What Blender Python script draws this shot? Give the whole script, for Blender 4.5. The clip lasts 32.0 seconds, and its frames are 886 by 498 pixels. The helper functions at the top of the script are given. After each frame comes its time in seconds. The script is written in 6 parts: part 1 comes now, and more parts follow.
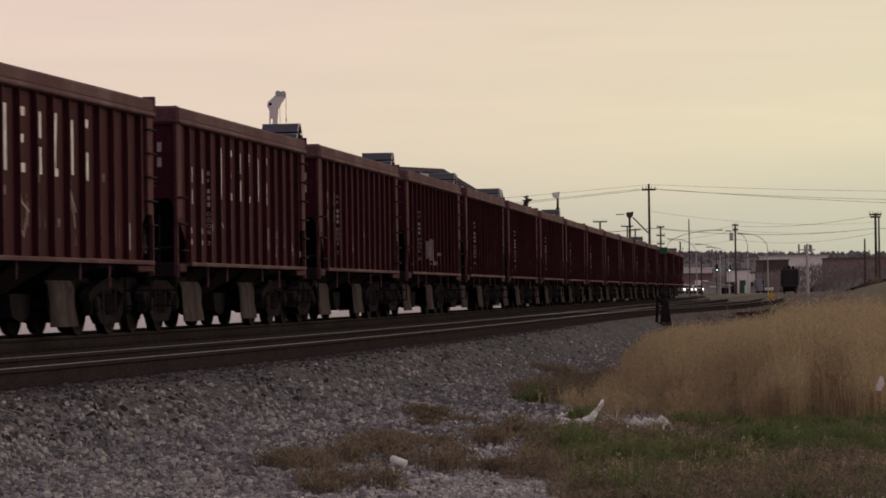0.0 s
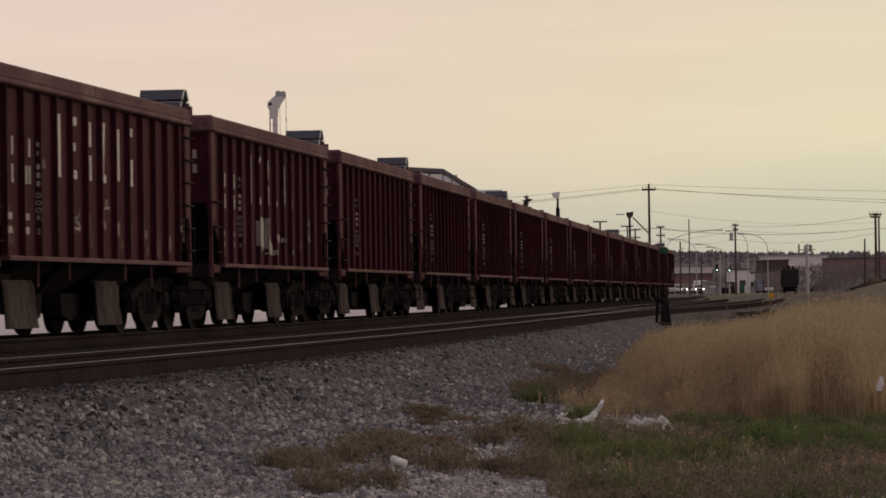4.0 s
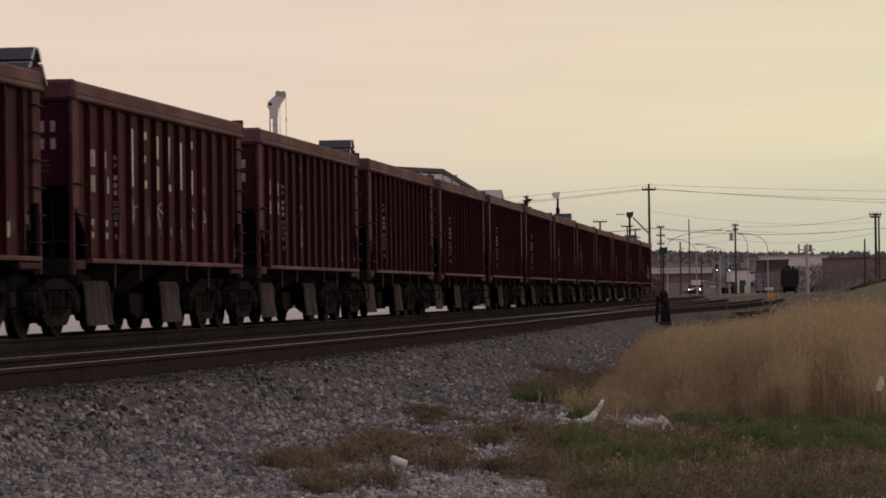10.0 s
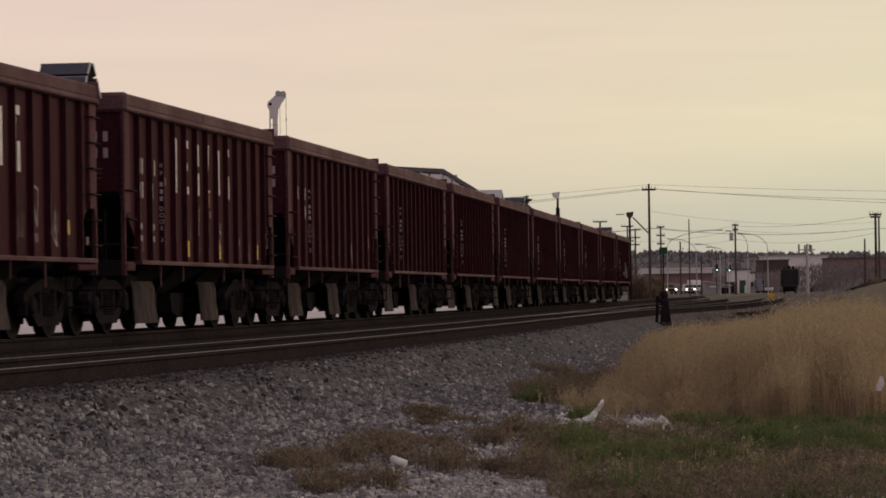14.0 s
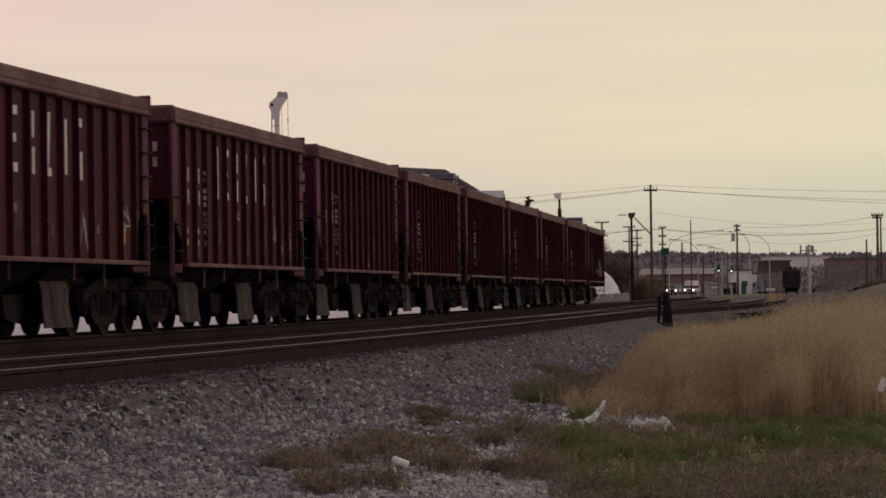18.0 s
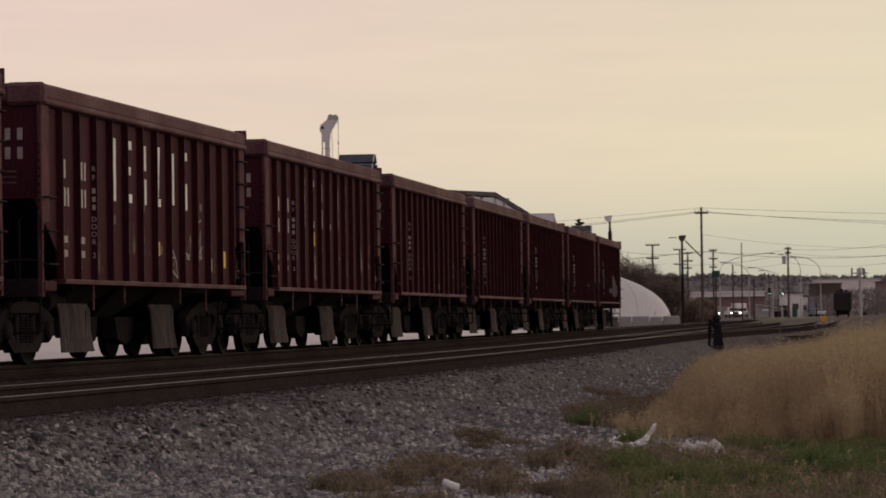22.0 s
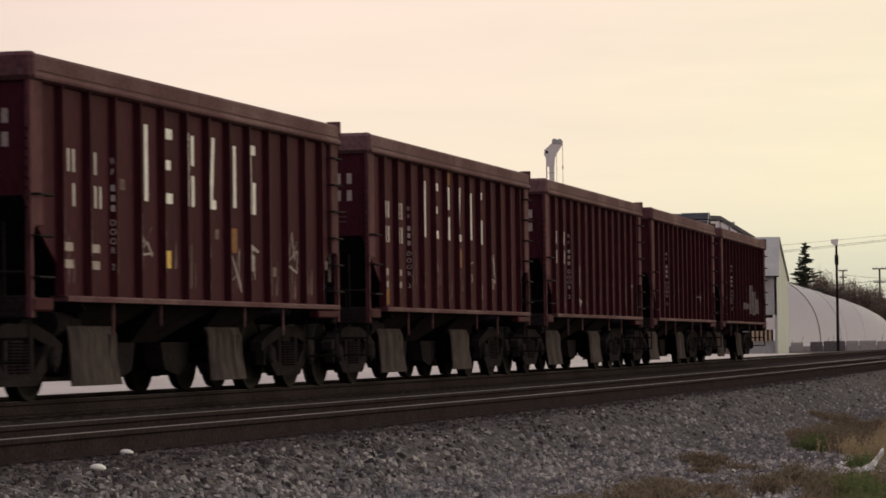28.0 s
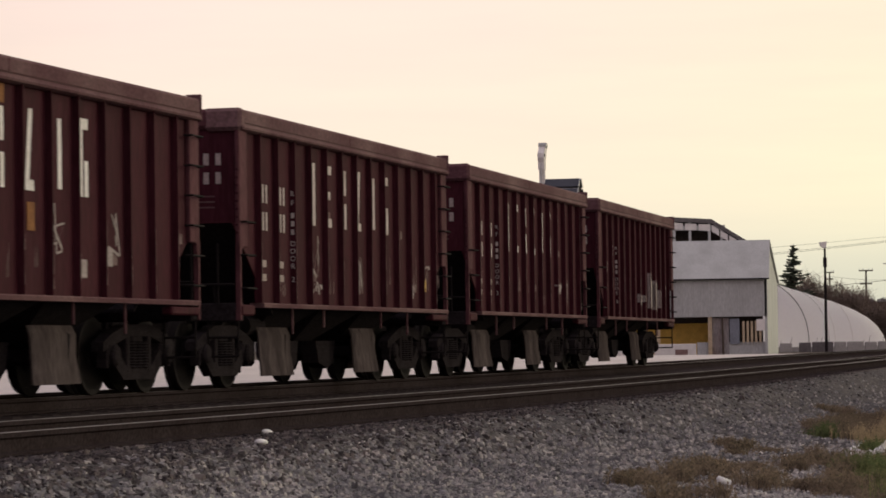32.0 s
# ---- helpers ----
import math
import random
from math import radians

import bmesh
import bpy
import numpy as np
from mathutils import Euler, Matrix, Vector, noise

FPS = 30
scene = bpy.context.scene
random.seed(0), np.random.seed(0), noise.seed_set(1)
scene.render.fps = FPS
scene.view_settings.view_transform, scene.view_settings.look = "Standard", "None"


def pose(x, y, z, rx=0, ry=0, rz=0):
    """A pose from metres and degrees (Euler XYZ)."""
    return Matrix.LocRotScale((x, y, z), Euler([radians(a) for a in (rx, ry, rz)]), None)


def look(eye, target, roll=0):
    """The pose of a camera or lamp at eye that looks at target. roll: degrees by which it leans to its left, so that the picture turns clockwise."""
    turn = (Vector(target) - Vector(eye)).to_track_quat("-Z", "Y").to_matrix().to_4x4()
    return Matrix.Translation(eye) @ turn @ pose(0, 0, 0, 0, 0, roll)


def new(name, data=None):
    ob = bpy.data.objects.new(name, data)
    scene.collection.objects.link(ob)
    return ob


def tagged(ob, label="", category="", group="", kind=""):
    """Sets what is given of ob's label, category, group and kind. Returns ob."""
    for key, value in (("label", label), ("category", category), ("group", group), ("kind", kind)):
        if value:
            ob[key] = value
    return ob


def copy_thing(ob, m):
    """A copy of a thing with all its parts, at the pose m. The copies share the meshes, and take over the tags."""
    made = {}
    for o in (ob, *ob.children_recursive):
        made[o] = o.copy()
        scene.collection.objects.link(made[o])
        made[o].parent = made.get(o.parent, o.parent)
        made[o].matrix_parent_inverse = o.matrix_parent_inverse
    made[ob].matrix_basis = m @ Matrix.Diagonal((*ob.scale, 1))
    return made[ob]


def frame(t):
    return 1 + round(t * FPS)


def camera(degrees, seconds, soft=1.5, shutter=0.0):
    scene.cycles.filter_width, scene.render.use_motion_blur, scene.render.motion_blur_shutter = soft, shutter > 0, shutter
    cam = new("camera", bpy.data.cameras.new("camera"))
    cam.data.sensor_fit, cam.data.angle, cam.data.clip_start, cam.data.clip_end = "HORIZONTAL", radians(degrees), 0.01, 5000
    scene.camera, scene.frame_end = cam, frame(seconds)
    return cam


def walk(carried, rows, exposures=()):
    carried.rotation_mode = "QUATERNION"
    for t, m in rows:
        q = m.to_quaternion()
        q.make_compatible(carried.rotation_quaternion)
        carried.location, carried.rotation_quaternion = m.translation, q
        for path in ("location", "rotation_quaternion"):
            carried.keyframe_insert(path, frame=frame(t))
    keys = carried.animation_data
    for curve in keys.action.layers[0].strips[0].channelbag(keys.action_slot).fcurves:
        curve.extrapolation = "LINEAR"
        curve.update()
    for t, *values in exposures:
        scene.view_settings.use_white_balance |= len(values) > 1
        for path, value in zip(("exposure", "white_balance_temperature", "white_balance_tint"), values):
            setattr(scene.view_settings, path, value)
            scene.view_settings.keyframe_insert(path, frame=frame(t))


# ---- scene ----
# camera: seconds, yaw, pitch in degrees; one fixed lean; then it draws back as it turns
EYE = (0.0, 0.0, 1.5)
LEAN = 0.827
TURNS = [
    (0.0, 0.000, 0.867),
    (17.3, 0.000, 0.867),
    (17.5, -0.003, 0.867),
    (18.0, 0.033, 0.880),
    (18.5, 0.065, 0.894),
    (19.0, 0.107, 0.937),
    (19.5, 0.173, 0.978),
    (20.0, 0.200, 1.004),
    (20.5, 0.225, 1.031),
    (21.0, 0.270, 1.072),
    (21.5, 0.465, 1.174),
    (22.0, 0.979, 1.321),
    (22.5, 1.709, 1.407),
    (23.0, 2.074, 1.444),
    (23.5, 2.195, 1.475),
    (24.0, 2.609, 1.537),
    (24.5, 2.997, 1.637),
    (26.5, 4.558, 1.798),
    (27.0, 4.767, 1.851),
    (27.5, 5.164, 1.856),
    (28.0, 5.196, 1.837),
    (28.5, 5.230, 1.825),
    (29.0, 5.342, 1.820),
    (29.5, 5.394, 1.820),
    (30.0, 5.441, 1.832),
]
BACK = [
    (30.2, 0.0, 0.0, 1.5, 5.430, 1.832, 0.827),
    (30.5, -0.073, -1.20, 1.474, 5.300, 1.818, 0.827),
    (31.0, -0.215, -2.50, 1.474, 5.519, 1.875, 0.827),
    (31.5, -0.361, -3.65, 1.474, 5.193, 1.845, 0.827),
    (32.0, -0.529, -4.60, 1.474, 4.902, 1.855, 0.827),
]
cam = camera(16.52, 32.0, soft=1.7, shutter=0.5)
PATH = [(t, pose(EYE[0], EYE[1], EYE[2], 90 + p, LEAN, w)) for t, w, p in TURNS]
PATH += [(t, pose(x, y, z, 90 + p, lean, w)) for t, x, y, z, w, p, lean in BACK]
walk(cam, PATH, exposures=[(0.0, 0.0, 6500, 10), (21.0, 0.0, 6500, 10), (24.0, -0.02, 6500, 8), (26.5, 0.18, 6480, 6), (28.0, 0.34, 6450, 3.5), (30.0, 0.39, 6450, 3.5), (32.0, 0.44, 6400, 5.5)])

# ---- sky and sun: thin bright overcast at dusk, brightest ahead and to the right ----
SUN_AZ, SUN_EL = radians(58), radians(10)
world = bpy.data.worlds.new("dusk_sky")
scene.world = world
world.use_nodes = True
wt = world.node_tree
wt.nodes.clear()


def wnode(kind, **kw):
    n = wt.nodes.new(kind)
    for k, v in kw.items():
        n.inputs[k].default_value = v
    return n


def ramp(tree, stops):
    n = tree.nodes.new("ShaderNodeValToRGB")
    e = n.color_ramp.elements
    while len(e) < len(stops):
        e.new(0.5)
    for el, (p, c) in zip(e, stops):
        el.position, el.color = p, (*c, 1)
    return n


tc = wt.nodes.new("ShaderNodeTexCoord")
sep = wt.nodes.new("ShaderNodeSeparateXYZ")
wt.links.new(tc.outputs["Generated"], sep.inputs[0])
high = ramp(wt, [(0.0, (0.50, 0.47, 0.425)), (0.026, (0.655, 0.588, 0.485)), (0.05, (0.845, 0.705, 0.54)), (0.11, (0.84, 0.67, 0.555)), (0.2, (0.78, 0.62, 0.56)), (0.6, (0.66, 0.57, 0.545)), (1.0, (0.60, 0.545, 0.54))])
wt.links.new(sep.outputs["Z"], high.inputs[0])
dot = wt.nodes.new("ShaderNodeVectorMath")
dot.operation = "DOT_PRODUCT"
dot.inputs[1].default_value = (math.sin(SUN_AZ), math.cos(SUN_AZ), 0.0)
wt.links.new(tc.outputs["Generated"], dot.inputs[0])
around = ramp(wt, [(0.0, (0.61, 0.57, 0.74)), (0.35, (0.65, 0.61, 0.74)), (0.58, (0.80, 0.76, 0.80)), (0.68, (0.985, 0.95, 1.02)), (0.735, (1.0, 0.975, 1.01)), (0.785, (1.0, 1.025, 0.965)), (0.82, (0.98, 1.045, 0.955)), (0.88, (1.0, 1.1, 0.92)), (1.0, (1.15, 1.2, 0.95))])
half = wt.nodes.new("ShaderNodeMapRange")
half.inputs["From Min"].default_value, half.inputs["From Max"].default_value = -1, 1
wt.links.new(dot.outputs["Value"], half.inputs["Value"])
wt.links.new(half.outputs[0], around.inputs[0])
mul = wt.nodes.new("ShaderNodeMix")
mul.data_type, mul.blend_type = "RGBA", "MULTIPLY"
mul.inputs["Factor"].default_value = 1
wt.links.new(high.outputs[0], mul.inputs["A"])
wt.links.new(around.outputs[0], mul.inputs["B"])
# long thin bands of cloud
stretch = wt.nodes.new("ShaderNodeMapping")
stretch.inputs["Scale"].default_value = (2.5, 2.5, 26)
wt.links.new(tc.outputs["Generated"], stretch.inputs["Vector"])
cloud = wnode("ShaderNodeTexNoise", Scale=2.2, Detail=5.0, Roughness=0.55)
wt.links.new(stretch.outputs[0], cloud.inputs["Vector"])
band = ramp(wt, [(0.3, (0.945, 0.95, 0.965)), (0.7, (1.03, 1.025, 1.01))])
wt.links.new(cloud.outputs[0], band.inputs[0])
mul2 = wt.nodes.new("ShaderNodeMix")
mul2.data_type, mul2.blend_type = "RGBA", "MULTIPLY"
mul2.inputs["Factor"].default_value = 1
wt.links.new(mul.outputs["Result"], mul2.inputs["A"])
wt.links.new(band.outputs[0], mul2.inputs["B"])
veil = wnode("ShaderNodeBackground", Strength=1.0)
wt.links.new(mul2.outputs["Result"], veil.inputs["Color"])
nish = wt.nodes.new("ShaderNodeTexSky")
nish.sky_type, nish.sun_disc, nish.sun_elevation, nish.sun_rotation = "NISHITA", False, SUN_EL, SUN_AZ
clear = wnode("ShaderNodeBackground", Strength=0.06)
wt.links.new(nish.outputs[0], clear.inputs["Color"])
both = wnode("ShaderNodeMixShader", Fac=0.94)
wt.links.new(clear.outputs[0], both.inputs[1])
wt.links.new(veil.outputs[0], both.inputs[2])
wo = wt.nodes.new("ShaderNodeOutputWorld")
wt.links.new(both.outputs[0], wo.inputs[0])

sun_data = bpy.data.lights.new("sun", "SUN")
sun_data.energy, sun_data.angle, sun_data.color = 0.46, radians(20), (1.0, 0.86, 0.66)
sun = new("sun", sun_data)
sun.matrix_world = look((0, 0, 60), (-60 * math.sin(SUN_AZ) * math.cos(SUN_EL), -60 * math.cos(SUN_AZ) * math.cos(SUN_EL), 60 - 60 * math.sin(SUN_EL)))


# ---- materials ----
def material(name, base, rough=0.8, metal=0.0, vary=0.25, scale=3.0, bump=0.0, fine=40.0, second=None, mix=0.4, stretch=(1, 1, 1), spread=0.0, spec=None, thin=0.0):
    """Base colour broken at two scales, with a second colour in blotches, and a fine relief."""
    m = bpy.data.materials.new(name)
    m.use_nodes = True
    t = m.node_tree
    b = t.nodes["Principled BSDF"]
    b.inputs["Roughness"].default_value, b.inputs["Metallic"].default_value = rough, metal
    b.inputs["Specular IOR Level"].default_value = spec if spec is not None else (0.15 if rough > 0.58 else 0.4)
    co = t.nodes.new("ShaderNodeTexCoord")
    info = t.nodes.new("ShaderNodeObjectInfo")
    shift = t.nodes.new("ShaderNodeVectorMath")
    shift.operation = "MULTIPLY_ADD"
    shift.inputs[1].default_value = stretch
    off = t.nodes.new("ShaderNodeCombineXYZ")
    for k in range(3):
        t.links.new(info.outputs["Random"], off.inputs[k])
    big = t.nodes.new("ShaderNodeVectorMath")
    big.operation = "SCALE"
    big.inputs["Scale"].default_value = 37.0
    t.links.new(off.outputs[0], big.inputs[0])
    t.links.new(co.outputs["Object"], shift.inputs[0])
    t.links.new(big.outputs[0], shift.inputs[2])
    n1 = t.nodes.new("ShaderNodeTexNoise")
    n1.inputs["Scale"].default_value, n1.inputs["Detail"].default_value = scale, 6
    n2 = t.nodes.new("ShaderNodeTexNoise")
    n2.inputs["Scale"].default_value, n2.inputs["Detail"].default_value = fine, 3
    for n in (n1, n2):
        t.links.new(shift.outputs[0], n.inputs["Vector"])
    second = second or [c * 0.55 for c in base]
    r1 = ramp(t, [(0.42, (0, 0, 0)), (0.68, (mix, mix, mix))])
    t.links.new(n1.outputs[0], r1.inputs[0])
    mx = t.nodes.new("ShaderNodeMix")
    mx.data_type = "RGBA"
    mx.inputs["A"].default_value, mx.inputs["B"].default_value = (*base, 1), (*second, 1)
    t.links.new(r1.outputs[0], mx.inputs["Factor"])
    r2 = ramp(t, [(0.3, (1 - vary,) * 3), (0.7, (1 + vary * 0.6,) * 3)])
    t.links.new(n2.outputs[0], r2.inputs[0])
    mm = t.nodes.new("ShaderNodeMix")
    mm.data_type, mm.blend_type = "RGBA", "MULTIPLY"
    mm.inputs["Factor"].default_value = 1
    t.links.new(mx.outputs["Result"], mm.inputs["A"])
    t.links.new(r2.outputs[0], mm.inputs["B"])
    last = mm.outputs["Result"]
    if spread:
        geo = t.nodes.new("ShaderNodeNewGeometry")
        r3 = ramp(t, [(0.0, (1 - spread, 1 - spread, 1 - 0.96 * spread)), (0.5, (0.96, 0.98, 1.02)), (1.0, (1 + spread, 1 + 0.92 * spread, 1 + 0.82 * spread))])
        t.links.new(geo.outputs["Random Per Island"], r3.inputs[0])
        m3 = t.nodes.new("ShaderNodeMix")
        m3.data_type, m3.blend_type = "RGBA", "MULTIPLY"
        m3.inputs["Factor"].default_value = 1
        t.links.new(last, m3.inputs["A"])
        t.links.new(r3.outputs[0], m3.inputs["B"])
        last = m3.outputs["Result"]
    t.links.new(last, b.inputs["Base Color"])
    if thin:
        tr = t.nodes.new("ShaderNodeBsdfTranslucent")
        t.links.new(last, tr.inputs["Color"])
        ms = t.nodes.new("ShaderNodeMixShader")
        ms.inputs[0].default_value = thin
        t.links.new(b.outputs[0], ms.inputs[1])
        t.links.new(tr.outputs[0], ms.inputs[2])
        t.links.new(ms.outputs[0], t.nodes["Material Output"].inputs["Surface"])
    if bump:
        bp = t.nodes.new("ShaderNodeBump")
        bp.inputs["Strength"].default_value, bp.inputs["Distance"].default_value = bump, 0.02
        t.links.new(n2.outputs[0], bp.inputs["Height"])
        t.links.new(bp.outputs[0], b.inputs["Normal"])
    return m


def glow(name, colour, strength):
    m = bpy.data.materials.new(name)
    m.use_nodes = True
    b = m.node_tree.nodes["Principled BSDF"]
    b.inputs["Base Color"].default_value = (*colour, 1)
    b.inputs["Emission Color"].default_value = (*colour, 1)
    b.inputs["Emission Strength"].default_value = strength
    return m


OXIDE = material("oxide_red_paint", (0.057, 0.0152, 0.0222), 0.62, 0, 0.3, 1.4, 0.12, 30, (0.034, 0.0094, 0.0138), 0.8, (1, 1, 0.18), spec=0.035)
# posts and end chords: faded, and lightened for light on their proud faces
POSTPAINT = material("faded_lit_post_paint", (0.110, 0.046, 0.054), 0.7, 0, 0.3, 1.6, 0.15, 26, (0.056, 0.021, 0.026), 0.8, (1, 1, 0.3), spec=0.05)
SEAM = material("dark_red_seam", (0.050, 0.012, 0.016), 0.7, 0, 0.2, 2, 0.0, 30)
IRON = material("dusty_cast_iron", (0.029, 0.0245, 0.0265), 0.95, 0, 0.35, 3, 0.2, 30, (0.017, 0.0142, 0.0155), 0.7, spec=0.0)
FADED = material("faded_chord_paint", (0.105, 0.050, 0.058), 0.75, 0, 0.3, 0.9, 0.2, 22, (0.185, 0.115, 0.115), 0.75, spec=0.06)
DARK = material("grimy_underframe", (0.026, 0.022, 0.024), 0.97, 0, 0.4, 3, 0.2, 30, spec=0.0)
STEEL = material("worn_steel", (0.020, 0.017, 0.0175), 0.7, 0.0, 0.3, 4, 0.1, 60, spec=0.03)
CHUTE = material("dusty_grey_chute", (0.086, 0.070, 0.070), 0.9, 0, 0.35, 4, 0.1, 25, (0.036, 0.029, 0.030), 0.9, (1, 1, 0.18), spec=0.0)
WHITE = material("worn_white_paint", (0.80, 0.78, 0.75), 0.8, 0, 0.25, 5, 0, 40, (0.55, 0.50, 0.47), 0.5)
YELLOW = material("yellow_paint", (0.72, 0.47, 0.11), 0.6, 0, 0.25, 2, 0, 30)
PANEL = material("solar_glass", (0.05, 0.055, 0.07), 0.18, 0, 0.1, 4, 0, 40)
GALV = material("galvanised_sheet", (0.47, 0.485, 0.475), 0.55, 0.0, 0.16, 0.6, 0.05, 14, (0.36, 0.365, 0.355), 0.8, (1, 1, 0.25))
RAILTOP = material("rusty_rail", (0.040, 0.0315, 0.0325), 0.8, 0.0, 0.35, 2, 0.05, 30, (0.030, 0.022, 0.0225), 0.7, spec=0.0)
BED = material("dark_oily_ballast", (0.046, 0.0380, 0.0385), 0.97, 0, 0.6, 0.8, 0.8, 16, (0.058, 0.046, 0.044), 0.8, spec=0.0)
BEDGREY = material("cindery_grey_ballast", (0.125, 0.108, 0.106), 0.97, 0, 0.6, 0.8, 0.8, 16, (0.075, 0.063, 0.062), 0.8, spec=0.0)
RAILHEAD = material("worn_railhead", (0.13, 0.113, 0.110), 0.5, 0.2, 0.2, 2, 0.0, 30)
TIE = material("weathered_tie", (0.050, 0.0405, 0.0400), 0.95, 0, 0.35, 2, 0.3, 20, spec=0.0)
GRAVEL = material("grey_gravel", (0.37, 0.358, 0.340), 0.97, 0, 0.5, 0.25, 1.0, 15, (0.17, 0.162, 0.158), 0.8)


SHOULDER = material("ballast_shoulder", (0.148, 0.139, 0.133), 0.97, 0, 0.5, 0.25, 1.0, 15, (0.115, 0.110, 0.114), 0.8, spec=0.0)


def pebbled(m, per_metre, low, high):
    """Breaks a ground material into small stones of differing tone, with relief and shade painted between them."""
    t = m.node_tree
    b = t.nodes["Principled BSDF"]
    src = b.inputs["Base Color"].links[0].from_socket
    co = t.nodes.new("ShaderNodeTexCoord")
    cell = t.nodes.new("ShaderNodeTexVoronoi")
    cell.inputs["Scale"].default_value = per_metre
    t.links.new(co.outputs["Object"], cell.inputs["Vector"])
    grey = t.nodes.new("ShaderNodeSeparateColor")
    t.links.new(cell.outputs["Color"], grey.inputs[0])
    tone = ramp(t, [(0.0, (low,) * 3), (0.55, (0.85, 0.85, 0.86)), (0.9, (1.15, 1.13, 1.12)), (1.0, (high,) * 3)])
    t.links.new(grey.outputs[0], tone.inputs[0])
    gap_shade = ramp(t, [(0.0, (1.1,) * 3), (0.45, (0.98,) * 3), (0.8, (0.75,) * 3)])
    t.links.new(cell.outputs["Distance"], gap_shade.inputs[0])
    last = src
    for other in (tone, gap_shade):
        k = t.nodes.new("ShaderNodeMix")
        k.data_type, k.blend_type = "RGBA", "MULTIPLY"
        k.inputs["Factor"].default_value = 1
        t.links.new(last, k.inputs["A"])
        t.links.new(other.outputs[0], k.inputs["B"])
        last = k.outputs["Result"]
    t.links.new(last, b.inputs["Base Color"])
    bp = t.nodes.new("ShaderNodeBump")
    bp.inputs["Strength"].default_value, bp.inputs["Distance"].default_value, bp.invert = 0.25, 0.03, True
    t.links.new(cell.outputs["Distance"], bp.inputs["Height"])
    t.links.new(bp.outputs[0], b.inputs["Normal"])


pebbled(GRAVEL, 17.0, 0.7, 1.35)
pebbled(SHOULDER, 13.0, 0.65, 1.35)
STONE = material("gravel_stone", (0.44, 0.42, 0.395), 0.95, 0, 0.3, 1, 0.2, 50, (0.29, 0.275, 0.265), 0.9, spread=0.5)
BALLAST = material("ballast_stone", (0.28, 0.268, 0.258), 0.95, 0, 0.3, 1, 0.2, 50, (0.15, 0.147, 0.152), 0.9, spread=0.6)
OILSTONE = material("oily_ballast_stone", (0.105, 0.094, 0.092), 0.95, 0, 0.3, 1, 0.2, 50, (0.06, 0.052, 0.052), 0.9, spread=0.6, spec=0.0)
DUST = material("pale_lot", (0.62, 0.57, 0.54), 0.9, 0, 0.15, 0.1, 0.1, 3, (0.5, 0.46, 0.43), 0.5)
STRAW = material("dry_straw", (0.47, 0.375, 0.235), 0.9, 0, 0.2, 0.6, 0, 30, (0.36, 0.275, 0.17), 0.8, spread=0.25, thin=0.6)
BROWN = material("brown_weed", (0.43, 0.315, 0.195), 0.9, 0, 0.2, 0.8, 0, 30, (0.33, 0.23, 0.145), 0.8, spread=0.5, thin=0.45)
MATWEED = material("dull_mat_weed", (0.25, 0.198, 0.145), 0.9, 0, 0.25, 1.4, 0, 30, (0.18, 0.15, 0.10), 0.8, spread=0.5, thin=0.4)
GREEN = material("green_weed", (0.135, 0.18, 0.07), 0.85, 0, 0.2, 0.8, 0, 30, (0.21, 0.185, 0.10), 0.7, spread=0.4, thin=0.45)
PLASTIC = material("white_plastic", (0.80, 0.80, 0.78), 0.5, 0, 0.12, 6, 0.3, 25, (0.6, 0.6, 0.58), 0.5)
FABRIC = material("white_fabric", (0.985, 0.985, 0.985), 0.7, 0, 0.02, 0.2, 0.05, 4, (0.95, 0.95, 0.955), 0.5, thin=0.55)
WOODPOLE = material("weathered_pole", (0.10, 0.08, 0.065), 0.9, 0, 0.3, 2, 0.2, 20, stretch=(1, 1, 0.2))
WIRE = material("dark_wire", (0.12, 0.11, 0.10), 0.8)
CONCRETE = material("concrete", (0.38, 0.37, 0.35), 0.9, 0, 0.2, 0.5, 0.1, 10)
LEAF = material("dark_needles", (0.05, 0.06, 0.042), 0.9, 0, 0.3, 1, 0, 10, spread=0.4)
# far trees greyed and paled to stand in for distance haze
FARLEAF = material("hazed_far_trees", (0.21, 0.20, 0.20), 0.95, 0, 0.3, 0.05, 0, 1, spread=0.2)
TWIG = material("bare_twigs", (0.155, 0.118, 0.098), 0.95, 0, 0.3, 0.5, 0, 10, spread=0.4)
# far scrub and hill tones also raised for haze
FARSCRUB = material("hazed_brown_scrub", (0.23, 0.20, 0.185), 0.95, 0, 0.3, 0.05, 0, 1, spread=0.15)
HILL = material("hazed_hill_grass", (0.118, 0.108, 0.110), 0.95, 0, 0.3, 0.02, 0, 0.2, (0.098, 0.09, 0.092), 0.8)
FARGROUND = material("cindery_far_ground", (0.17, 0.148, 0.130), 0.97, 0, 0.4, 0.08, 0.3, 2.0, (0.12, 0.105, 0.085), 0.8, spec=0.0)
ROOF = material("tar_roof", (0.14, 0.13, 0.13), 0.9, 0, 0.2, 0.2, 0, 3)
BRICKRED = material("red_brick_far", (0.25, 0.165, 0.15), 0.9, 0, 0.2, 0.2, 0, 3)
BROWNSIDE = material("brown_siding", (0.10, 0.08, 0.068), 0.9, 0, 0.2, 0.3, 0, 5)
OFFWHITE = material("pale_siding", (0.78, 0.755, 0.72), 0.8, 0, 0.1, 0.1, 0, 2)
RUSTY = material("rust_streaked_sheet", (0.20, 0.155, 0.14), 0.85, 0, 0.3, 1.2, 0.1, 12, (0.33, 0.33, 0.34), 0.8, (1, 1, 0.2))
